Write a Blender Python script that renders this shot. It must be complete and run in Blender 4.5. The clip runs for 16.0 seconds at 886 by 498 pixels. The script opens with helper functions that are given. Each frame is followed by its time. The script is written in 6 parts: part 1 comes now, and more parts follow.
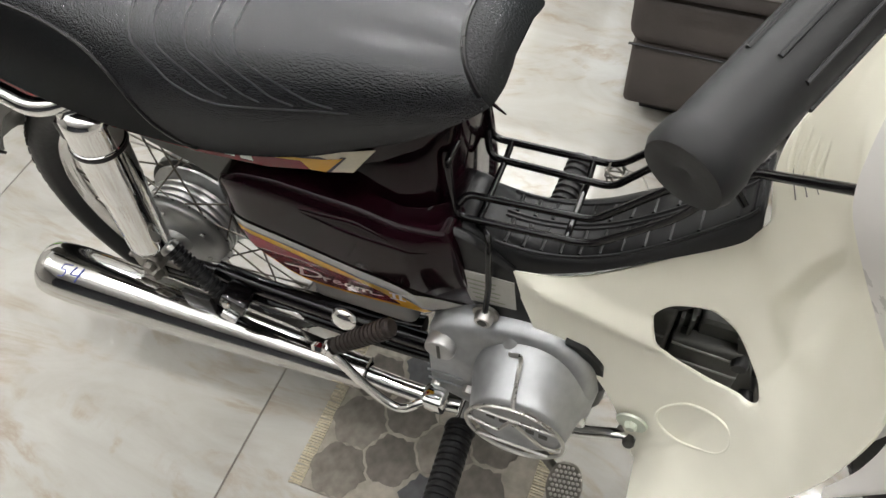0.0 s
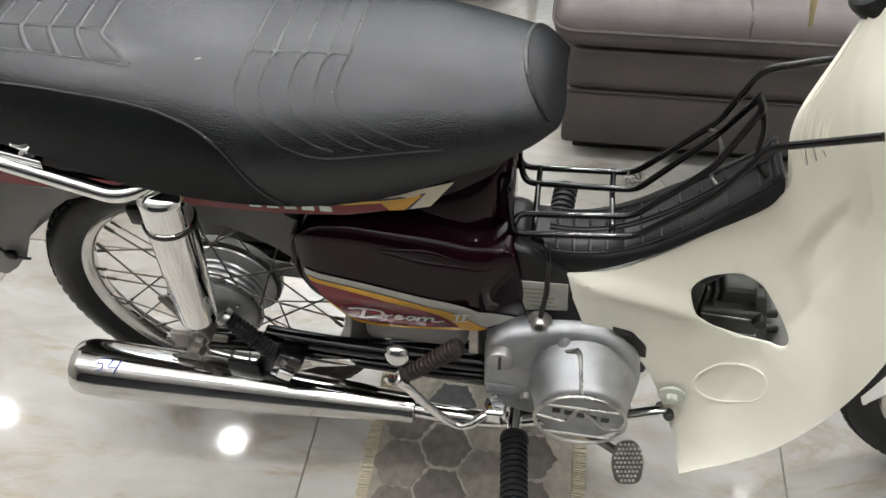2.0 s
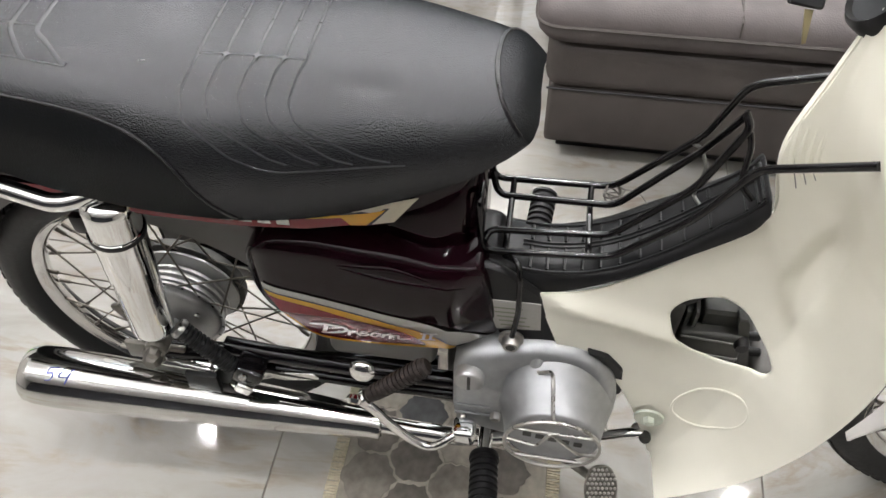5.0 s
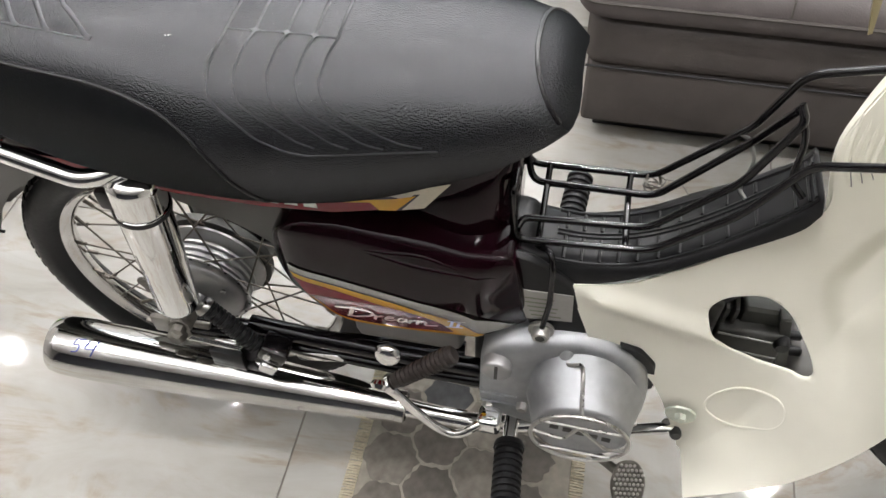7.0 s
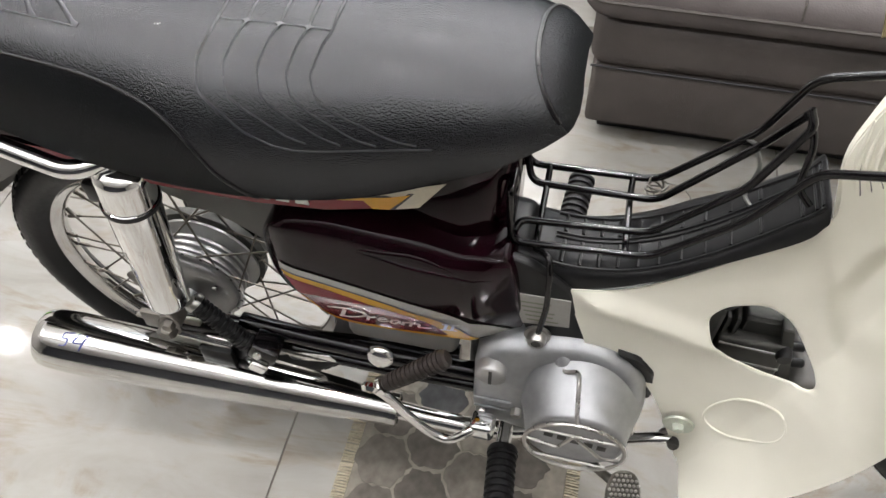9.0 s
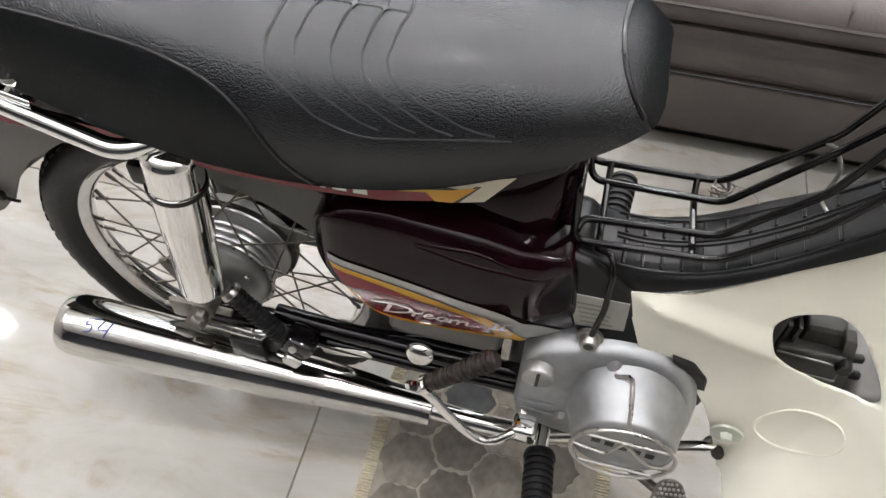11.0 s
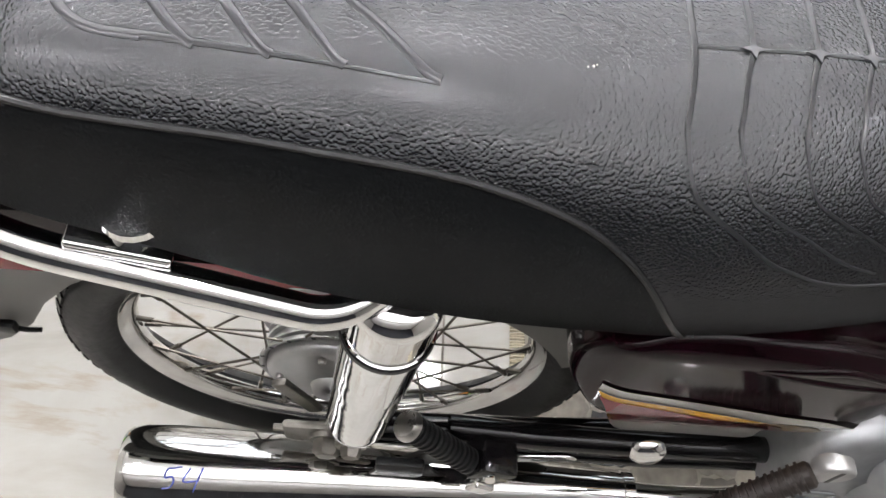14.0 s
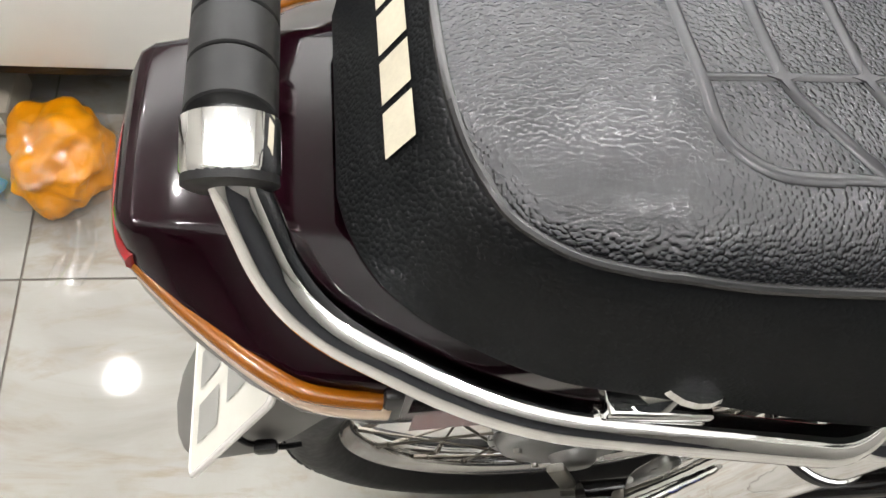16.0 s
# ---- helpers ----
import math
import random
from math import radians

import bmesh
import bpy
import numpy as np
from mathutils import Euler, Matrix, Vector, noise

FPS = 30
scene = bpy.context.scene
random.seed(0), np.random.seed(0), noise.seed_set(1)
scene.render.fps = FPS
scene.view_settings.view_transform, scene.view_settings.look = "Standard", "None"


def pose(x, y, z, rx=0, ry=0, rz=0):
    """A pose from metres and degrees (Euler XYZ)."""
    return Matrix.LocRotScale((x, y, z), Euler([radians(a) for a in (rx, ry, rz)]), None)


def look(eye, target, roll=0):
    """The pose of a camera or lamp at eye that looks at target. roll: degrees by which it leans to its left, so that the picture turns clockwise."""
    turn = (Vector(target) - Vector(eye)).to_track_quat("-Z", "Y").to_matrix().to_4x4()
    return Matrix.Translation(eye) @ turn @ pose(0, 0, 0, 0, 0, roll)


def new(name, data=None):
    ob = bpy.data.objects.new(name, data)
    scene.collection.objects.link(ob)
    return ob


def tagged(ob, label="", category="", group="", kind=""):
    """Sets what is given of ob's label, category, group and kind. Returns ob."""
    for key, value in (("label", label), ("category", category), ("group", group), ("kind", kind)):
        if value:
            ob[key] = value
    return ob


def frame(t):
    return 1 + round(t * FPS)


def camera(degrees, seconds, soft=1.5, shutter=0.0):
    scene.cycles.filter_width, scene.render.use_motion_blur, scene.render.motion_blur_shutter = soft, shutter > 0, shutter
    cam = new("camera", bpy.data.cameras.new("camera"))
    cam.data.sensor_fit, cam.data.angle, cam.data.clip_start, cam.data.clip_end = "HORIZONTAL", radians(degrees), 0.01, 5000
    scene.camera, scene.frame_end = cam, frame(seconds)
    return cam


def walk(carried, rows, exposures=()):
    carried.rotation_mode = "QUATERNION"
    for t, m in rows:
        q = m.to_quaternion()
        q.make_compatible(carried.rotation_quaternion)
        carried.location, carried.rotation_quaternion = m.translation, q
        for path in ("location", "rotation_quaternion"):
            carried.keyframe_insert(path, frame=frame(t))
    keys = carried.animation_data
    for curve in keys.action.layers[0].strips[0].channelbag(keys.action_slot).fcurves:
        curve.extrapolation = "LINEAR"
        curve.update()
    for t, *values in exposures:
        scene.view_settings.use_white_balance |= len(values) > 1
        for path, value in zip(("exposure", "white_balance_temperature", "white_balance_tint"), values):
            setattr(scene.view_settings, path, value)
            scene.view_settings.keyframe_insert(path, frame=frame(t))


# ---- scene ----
cam = camera(59.52, 16.0)
PATH = [
    (0.0, (0.6776, -0.5357, 1.2174), (0.4271, -0.0116, 0.4034), -5.096),
    (0.5, (0.5711, -0.5666, 1.2279), (0.3630, -0.0110, 0.4230), -5.395),
    (1.0, (0.5075, -0.6257, 1.2386), (0.3433, -0.0381, 0.4463), -4.341),
    (1.5, (0.4819, -0.6677, 1.2537), (0.3396, -0.0503, 0.4800), -3.791),
    (2.0, (0.5070, -0.7126, 1.2779), (0.3859, -0.0692, 0.5220), -2.698),
    (2.5, (0.5377, -0.7390, 1.2930), (0.4270, -0.0781, 0.5507), -2.322),
    (3.0, (0.5358, -0.7419, 1.2995), (0.4321, -0.0709, 0.5654), -1.978),
    (5.5, (0.5184, -0.6257, 1.2528), (0.4103, -0.0112, 0.4714), -0.367),
    (6.0, (0.5154, -0.6229, 1.2522), (0.3932, -0.0218, 0.4624), -0.831),
    (6.5, (0.5131, -0.6167, 1.2529), (0.3804, -0.0225, 0.4595), -1.449),
    (7.0, (0.5144, -0.6103, 1.2493), (0.3788, -0.0176, 0.4554), -1.758),
    (7.5, (0.5214, -0.5982, 1.2456), (0.3860, -0.0039, 0.4528), -1.798),
    (8.0, (0.5268, -0.5952, 1.2444), (0.3939, 0.0003, 0.4520), -1.519),
    (8.5, (0.5235, -0.5933, 1.2393), (0.3878, -0.0006, 0.4454), -1.210),
    (11.0, (0.4429, -0.5918, 1.2068), (0.3198, -0.0015, 0.4090), 2.361),
    (11.5, (0.3824, -0.5885, 1.1936), (0.2813, 0.0043, 0.3947), 4.448),
    (12.0, (0.2903, -0.5266, 1.1525), (0.1643, 0.0366, 0.3359), 6.770),
    (12.5, (0.1992, -0.4341, 1.1227), (0.0658, 0.1036, 0.2902), 6.108),
    (13.0, (0.1584, -0.3682, 1.1033), (0.0675, 0.1525, 0.2544), 6.803),
    (13.5, (0.1383, -0.3183, 1.0768), (0.1125, 0.1877, 0.2146), 9.666),
    (14.0, (0.0480, -0.3324, 1.0592), (0.1148, 0.1739, 0.1994), 11.134),
    (14.5, (-0.0590, -0.3237, 1.0467), (0.0619, 0.1742, 0.1880), 12.782),
    (15.0, (-0.1603, -0.2681, 1.0124), (-0.0134, 0.2204, 0.1523), 15.297),
    (15.5, (-0.2203, -0.2351, 0.9996), (-0.0589, 0.2440, 0.1368), 16.387),
    (16.0, (-0.2464, -0.2216, 1.0010), (-0.0785, 0.2555, 0.1383), 16.412),
]
# the camera's own exposure and white balance drift a little
TINTS = [(0.0, -0.27, 6500, 10), (3.0, -0.29, 6360, 10), (5.5, -0.19, 6430, 13), (8.5, -0.19, 6430, 13), (11.0, -0.15, 6400, 13), (11.5, -0.15, 6380, 13), (12.5, -0.25, 6280, 15),
         (13.0, -0.21, 6180, 16), (13.5, -0.14, 6180, 16), (14.0, -0.07, 6350, 14), (14.5, 0.05, 6480, 12), (15.0, 0.04, 6540, 12), (16.0, -0.08, 6560, 11)]
walk(cam, [(t, look(eye, target, roll)) for t, eye, target, roll in PATH], TINTS)

# ---- world and lights ----
CEIL = 3.0
world = bpy.data.worlds.new("room_air")
scene.world = world
world.use_nodes = True
world.node_tree.nodes["Background"].inputs[0].default_value = (0.9, 0.95, 1.0, 1)
world.node_tree.nodes["Background"].inputs[1].default_value = 0.02
LAMP_X = [-2.74, -1.21, 0.32, 1.85]
LAMP_Y = [-1.81, -0.28, 1.25, 2.8]
LAMP_W = 20.0
WINDOW_FILL = 1.0
COVE_FILL_W = 140.0

# ---- materials ----


def material(name, color=(0.5, 0.5, 0.5), rough=0.5, metal=0.0, coat=0.0, spec=0.5):
    m = bpy.data.materials.new(name)
    m.use_nodes = True
    b = m.node_tree.nodes["Principled BSDF"]
    b.inputs["Base Color"].default_value = (*color, 1)
    b.inputs["Roughness"].default_value = rough
    b.inputs["Metallic"].default_value = metal
    b.inputs["Coat Weight"].default_value = coat
    b.inputs["Coat Roughness"].default_value = 0.04
    b.inputs["Specular IOR Level"].default_value = spec
    return m


def node(m, kind, **values):
    n = m.node_tree.nodes.new(kind)
    for k, v in values.items():
        n.inputs[k.replace("_", " ")].default_value = v
    return n


def link(m, a, b):
    m.node_tree.links.new(a, b)


def coords(m, scale=(1, 1, 1)):
    c = m.node_tree.nodes.new("ShaderNodeTexCoord")
    p = m.node_tree.nodes.new("ShaderNodeMapping")
    p.inputs["Scale"].default_value = scale
    link(m, c.outputs["Object"], p.inputs["Vector"])
    return p.outputs["Vector"]


def bsdf(m):
    return m.node_tree.nodes["Principled BSDF"]


def bump(m, height, strength=0.3, distance=0.001):
    n = node(m, "ShaderNodeBump", Strength=strength, Distance=distance)
    link(m, height, n.inputs["Height"])
    old = bsdf(m).inputs["Normal"].links
    if old:
        link(m, old[0].from_socket, n.inputs["Normal"])
    link(m, n.outputs["Normal"], bsdf(m).inputs["Normal"])


def ramp(m, fac, stops):
    n = m.node_tree.nodes.new("ShaderNodeValToRGB")
    e = n.color_ramp.elements
    while len(e) < len(stops):
        e.new(0.5)
    for i, (p, c) in enumerate(stops):
        e[i].position = p
        e[i].color = (*c, 1) if len(c) == 3 else c
    link(m, fac, n.inputs["Fac"])
    return n.outputs["Color"]


def speckle(m, base, amount=0.12, scale=60.0, rough=None, bumpy=0.0, detail=6.0):
    """Two scales of uneven colour, with uneven gloss and fine relief where asked."""
    v = coords(m)
    big = node(m, "ShaderNodeTexNoise", Scale=scale * 0.12, Detail=3.0)
    fine = node(m, "ShaderNodeTexNoise", Scale=scale, Detail=detail)
    link(m, v, big.inputs["Vector"])
    link(m, v, fine.inputs["Vector"])
    mix = node(m, "ShaderNodeMath")
    mix.operation = "ADD"
    link(m, big.outputs["Fac"], mix.inputs[0])
    link(m, fine.outputs["Fac"], mix.inputs[1])
    half = node(m, "ShaderNodeMath")
    half.operation = "MULTIPLY"
    half.inputs[1].default_value = 0.5
    link(m, mix.outputs[0], half.inputs[0])
    lo = [max(0, c * (1 - amount)) for c in base]
    hi = [min(1, c * (1 + amount)) for c in base]
    link(m, ramp(m, half.outputs[0], [(0.3, lo), (0.7, hi)]), bsdf(m).inputs["Base Color"])
    if rough:
        r = ramp(m, half.outputs[0], [(0.3, (rough[0],) * 3), (0.7, (rough[1],) * 3)])
        link(m, r, bsdf(m).inputs["Roughness"])
    if bumpy:
        bump(m, fine.outputs["Fac"], bumpy, 0.0006)
    return m


def waxed(m, shine):
    """An even waxy gloss over the base in place of its clear coat-like edge shine."""
    b = bsdf(m)
    b.inputs["Specular IOR Level"].default_value = 0.0
    gloss = node(m, "ShaderNodeBsdfGlossy", Color=(shine, shine, shine * 1.03, 1), Roughness=b.inputs["Roughness"].default_value)
    for socket in ("Roughness", "Normal"):
        if b.inputs[socket].links:
            link(m, b.inputs[socket].links[0].from_socket, gloss.inputs[socket])
    both = m.node_tree.nodes.new("ShaderNodeAddShader")
    link(m, b.outputs[0], both.inputs[0])
    link(m, gloss.outputs[0], both.inputs[1])
    link(m, both.outputs[0], m.node_tree.nodes["Material Output"].inputs["Surface"])
    return m


def leather(name, color, rough, cell=560.0, strength=0.4, shine=0.05, stretch=1.0):
    m = material(name, color, rough)
    v = coords(m)
    warp = node(m, "ShaderNodeTexNoise", Scale=160.0, Detail=1.0)
    link(m, v, warp.inputs["Vector"])
    shift = node(m, "ShaderNodeVectorMath")
    shift.operation = "SCALE"
    shift.inputs[3].default_value = 0.0006
    link(m, warp.outputs["Color"], shift.inputs[0])
    add = m.node_tree.nodes.new("ShaderNodeVectorMath")
    link(m, v, add.inputs[0])
    link(m, shift.outputs[0], add.inputs[1])
    cells = node(m, "ShaderNodeTexVoronoi", Scale=cell)
    longer = node(m, "ShaderNodeVectorMath")
    longer.operation = "MULTIPLY"
    longer.inputs[1].default_value = (stretch, 1.0, 1.0)
    link(m, add.outputs[0], longer.inputs[0])
    link(m, longer.outputs[0], cells.inputs["Vector"])
    dome = ramp(m, cells.outputs["Distance"], [(0.0, (1, 1, 1)), (0.30, (0.92, 0.92, 0.92)), (0.52, (0.55, 0.55, 0.55)), (0.78, (0, 0, 0))])
    bump(m, dome, strength, 0.0004)
    soft = node(m, "ShaderNodeTexNoise", Scale=14.0, Detail=4.0)
    link(m, v, soft.inputs["Vector"])
    link(m, ramp(m, soft.outputs["Fac"], [(0.3, (rough - 0.012,) * 3), (0.7, (rough + 0.016,) * 3)]), bsdf(m).inputs["Roughness"])
    link(m, ramp(m, soft.outputs["Fac"], [(0.3, [c * 0.9 for c in color]), (0.7, [c * 1.12 for c in color])]), bsdf(m).inputs["Base Color"])
    return waxed(m, shine)


def marble(name):
    m = material(name, (0.7, 0.66, 0.58), 0.12)
    c = m.node_tree.nodes.new("ShaderNodeTexCoord")
    info = m.node_tree.nodes.new("ShaderNodeObjectInfo")
    move = node(m, "ShaderNodeMath")
    move.operation = "MULTIPLY"
    move.inputs[1].default_value = 37.0
    link(m, info.outputs["Random"], move.inputs[0])
    v = m.node_tree.nodes.new("ShaderNodeVectorMath")
    link(m, c.outputs["Object"], v.inputs[0])
    link(m, move.outputs[0], v.inputs[1])
    big = node(m, "ShaderNodeTexNoise", Scale=2.2, Detail=8.0, Roughness=0.62, Distortion=1.6)
    vein = node(m, "ShaderNodeTexNoise", Scale=1.5, Detail=9.0, Roughness=0.62, Distortion=2.6)
    mid = node(m, "ShaderNodeTexNoise", Scale=7.0, Detail=6.0, Roughness=0.6, Distortion=0.8)
    squash = node(m, "ShaderNodeMapping")
    squash.inputs["Rotation"].default_value = (0, 0, 0.5)
    squash.inputs["Scale"].default_value = (1.0, 2.6, 1.0)
    link(m, v.outputs[0], squash.inputs["Vector"])
    for n in (big, vein, mid):
        link(m, squash.outputs["Vector"], n.inputs["Vector"])
    base = ramp(m, big.outputs["Fac"], [(0.25, (0.242, 0.229, 0.209)), (0.5, (0.304, 0.294, 0.269)), (0.75, (0.346, 0.339, 0.318))])
    thin = ramp(m, vein.outputs["Fac"], [(0.44, (0, 0, 0)), (0.497, (0.7, 0.7, 0.7)), (0.503, (0.7, 0.7, 0.7)), (0.56, (0, 0, 0))])
    patch = ramp(m, mid.outputs["Fac"], [(0.42, (0, 0, 0)), (0.66, (1, 1, 1))])
    amount = node(m, "ShaderNodeMath")
    amount.operation = "MULTIPLY"
    link(m, thin, amount.inputs[0])
    link(m, patch, amount.inputs[1])
    mix = m.node_tree.nodes.new("ShaderNodeMix")
    mix.data_type = "RGBA"
    mix.inputs["B"].default_value = (0.225, 0.177, 0.130, 1)
    link(m, amount.outputs[0], mix.inputs["Factor"])
    link(m, base, mix.inputs["A"])
    link(m, mix.outputs["Result"], bsdf(m).inputs["Base Color"])
    link(m, ramp(m, mid.outputs["Fac"], [(0.3, (0.03,) * 3), (0.7, (0.075,) * 3)]), bsdf(m).inputs["Roughness"])
    return m


MAT_LEATHER = leather("black_leatherette", (0.0070, 0.0076, 0.0088), 0.23, 570.0, 0.70, 0.052, 1.0)
MAT_SKIRT = leather("smooth_black_vinyl", (0.0045, 0.005, 0.0055), 0.30, 480.0, 0.65, 0.025)
MAT_PIPING = material("black_piping", (0.012, 0.012, 0.0125), 0.26, spec=0.4)
MAT_SEAM = waxed(material("pressed_seam", (0.013, 0.0135, 0.0148), 0.28), 0.046)
MAT_MAROON = speckle(material("dark_maroon_paint", (0.012, 0.002, 0.004), 0.10, 0.0, 0.0, 0.21), (0.0075, 0.0013, 0.0030), 0.12, 30.0, (0.06, 0.12))
MAT_CREAM = speckle(material("cream_plastic", (0.74, 0.70, 0.56), 0.36), (0.88, 0.860, 0.745), 0.03, 24.0, (0.3, 0.42))
MAT_WHITE = speckle(material("white_plastic", (0.8, 0.78, 0.76), 0.3), (0.78, 0.76, 0.74), 0.03, 24.0, (0.25, 0.38))
MAT_CHROME = speckle(material("chrome", (0.8, 0.8, 0.8), 0.06, 1.0), (0.84, 0.84, 0.83), 0.04, 40.0, (0.02, 0.07))
ripple = node(MAT_CHROME, "ShaderNodeTexNoise", Scale=42.0, Detail=1.5)
link(MAT_CHROME, coords(MAT_CHROME), ripple.inputs["Vector"])
bump(MAT_CHROME, ripple.outputs["Fac"], 0.09, 0.004)
MAT_RIM = speckle(material("dull_chrome", (0.55, 0.55, 0.54), 0.1, 1.0), (0.64, 0.635, 0.62), 0.10, 60.0, (0.03, 0.11))
MAT_STEEL = speckle(material("worn_steel", (0.5, 0.5, 0.48), 0.3, 1.0), (0.46, 0.45, 0.43), 0.2, 120.0, (0.2, 0.45))
MAT_ALU = speckle(material("cast_aluminium", (0.6, 0.61, 0.62), 0.36, 1.0), (0.40, 0.41, 0.42), 0.20, 70.0, (0.42, 0.60), 0.18)
MAT_PLATED = speckle(material("plated_steel", (0.50, 0.48, 0.44), 0.32, 0.85), (0.50, 0.48, 0.44), 0.2, 120.0, (0.3, 0.45))
MAT_ZINC = speckle(material("pale_zinc", (0.62, 0.66, 0.58), 0.4, 0.3), (0.60, 0.64, 0.55), 0.12, 120.0, (0.3, 0.5))
MAT_PANEL = speckle(material("satin_aluminium", (0.33, 0.33, 0.33), 0.42, 0.8), (0.42, 0.42, 0.415), 0.15, 60.0, (0.30, 0.46), 0.05)
MAT_BLACK = speckle(material("black_plastic", (0.018, 0.018, 0.019), 0.42, spec=0.32), (0.008, 0.008, 0.0085), 0.25, 90.0, (0.28, 0.5), 0.06)
MAT_RUBBER = speckle(material("black_rubber", (0.02, 0.02, 0.02), 0.5, spec=0.28), (0.009, 0.009, 0.0095), 0.25, 140.0, (0.38, 0.6), 0.1)
MAT_BROWN_RUBBER = speckle(material("brown_rubber", (0.03, 0.022, 0.018), 0.6), (0.022, 0.016, 0.013), 0.3, 140.0, (0.45, 0.7), 0.15)
MAT_GRIMY = speckle(material("grimy_steel", (0.2, 0.19, 0.17), 0.45, 0.9), (0.19, 0.18, 0.16), 0.35, 110.0, (0.35, 0.6), 0.2)
MAT_SPOKE = speckle(material("tarnished_spoke", (0.16, 0.14, 0.12), 0.4, 0.9), (0.15, 0.135, 0.115), 0.4, 90.0, (0.3, 0.5))
MAT_TUNNEL = speckle(material("satin_black_plastic", (0.022, 0.022, 0.023), 0.4, spec=0.28), (0.009, 0.009, 0.0095), 0.25, 90.0, (0.30, 0.46), 0.08)
MAT_PAINT_BLACK = speckle(material("black_paint", (0.012, 0.012, 0.013), 0.3, 0.0, 0.1, 0.35), (0.005, 0.0045, 0.005), 0.3, 80.0, (0.07, 0.18))
MAT_ENGINE_DARK = speckle(material("dark_engine_metal", (0.09, 0.09, 0.085), 0.5, 0.7), (0.075, 0.075, 0.07), 0.4, 60.0, (0.4, 0.65), 0.3)
MAT_STEEL_DARK = speckle(material("dull_dark_steel", (0.2, 0.2, 0.19), 0.4, 0.8), (0.20, 0.20, 0.19), 0.3, 80.0, (0.3, 0.5))
MAT_GREY = speckle(material("grey_plastic", (0.16, 0.155, 0.15), 0.5), (0.14, 0.136, 0.128), 0.15, 40.0, (0.42, 0.6))
MAT_D_GREY = speckle(material("silver_decal", (0.42, 0.41, 0.38), 0.3), (0.40, 0.39, 0.36), 0.06, 200.0, (0.07, 0.13))
MAT_D_RED = speckle(material("red_decal", (0.30, 0.02, 0.025), 0.28), (0.185, 0.010, 0.016), 0.04, 30.0, (0.06, 0.12))
MAT_D_YELLOW = speckle(material("amber_decal", (0.60, 0.30, 0.02), 0.28), (0.60, 0.31, 0.025), 0.03, 60.0, (0.06, 0.12))
MAT_D_WHITE = speckle(material("white_decal", (0.75, 0.73, 0.7), 0.3), (0.75, 0.73, 0.70), 0.05, 60.0, (0.07, 0.13))
MAT_D_BLACK = material("black_decal", (0.01, 0.01, 0.01), 0.3)
MAT_CREAMPRINT = speckle(material("cream_print", (0.66, 0.62, 0.5), 0.5), (0.52, 0.48, 0.37), 0.1, 300.0, (0.4, 0.6), 0.2)
MAT_LABEL_INK = material("grey_green_print", (0.16, 0.17, 0.12), 0.4)
MAT_INK = material("blue_marker_ink", (0.07, 0.09, 0.36), 0.3)
MAT_ORANGE_LENS = material("orange_lens", (0.22, 0.068, 0.003), 0.15, 0.0, 0.3)
MAT_RED_LENS = material("red_lens", (0.25, 0.008, 0.01), 0.12, 0.0, 0.5)
MAT_PALE_LENS = material("pale_lens", (0.62, 0.46, 0.33), 0.2, 0.0, 0.4)
MAT_PLATE = speckle(material("number_plate_white", (0.75, 0.74, 0.68), 0.35), (0.74, 0.73, 0.66), 0.05, 50.0, (0.3, 0.42))
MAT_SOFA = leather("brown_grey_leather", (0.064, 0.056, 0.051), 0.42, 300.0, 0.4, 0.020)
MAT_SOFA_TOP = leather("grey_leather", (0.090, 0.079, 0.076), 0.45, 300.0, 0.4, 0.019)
MAT_MARBLE = marble("cream_marble")
MAT_GROUT = material("dark_grout", (0.16, 0.14, 0.12), 0.8)
MAT_PLATE_INK = material("faded_grey_ink", (0.34, 0.34, 0.32), 0.4)
# near-black for the unseen south wall, to keep chrome and seat sides dark
MAT_WALL = speckle(material("reflection_dark_wall", (0.2, 0.18, 0.16), 0.7), (0.016, 0.017, 0.022), 0.05, 20.0, (0.6, 0.8))
MAT_WALL_PALE = speckle(material("pale_wall_paint", (0.55, 0.54, 0.52), 0.7), (0.30, 0.29, 0.27), 0.03, 20.0, (0.6, 0.8))
MAT_CEIL = speckle(material("white_ceiling_paint", (0.88, 0.88, 0.88), 0.8), (0.77, 0.77, 0.765), 0.02, 20.0, (0.7, 0.9))
MAT_GLOSS_WHITE = speckle(material("gloss_white_board", (0.82, 0.82, 0.80), 0.2), (0.86, 0.86, 0.83), 0.02, 20.0, (0.16, 0.26))
MAT_BAG = speckle(material("orange_bag", (0.72, 0.27, 0.001), 0.4), (0.72, 0.27, 0.001), 0.12, 30.0, (0.3, 0.45), 0.1)
MAT_FILM = material("clear_film", (0.8, 0.78, 0.72), 0.06)
see = MAT_FILM.node_tree.nodes.new("ShaderNodeBsdfTransparent")
shine = node(MAT_FILM, "ShaderNodeBsdfGlossy", Roughness=0.12)
both = node(MAT_FILM, "ShaderNodeMixShader", Fac=0.10)
link(MAT_FILM, see.outputs[0], both.inputs[1])
link(MAT_FILM, shine.outputs[0], both.inputs[2])
link(MAT_FILM, both.outputs[0], MAT_FILM.node_tree.nodes["Material Output"].inputs["Surface"])
MAT_GREEN = speckle(material("green_bag", (0.15, 0.45, 0.03), 0.35), (0.18, 0.5, 0.03), 0.15, 30.0, (0.25, 0.45))
MAT_BLUE_BAG = speckle(material("blue_bag", (0.10, 0.38, 0.6), 0.35), (0.10, 0.38, 0.6), 0.15, 30.0, (0.25, 0.45))
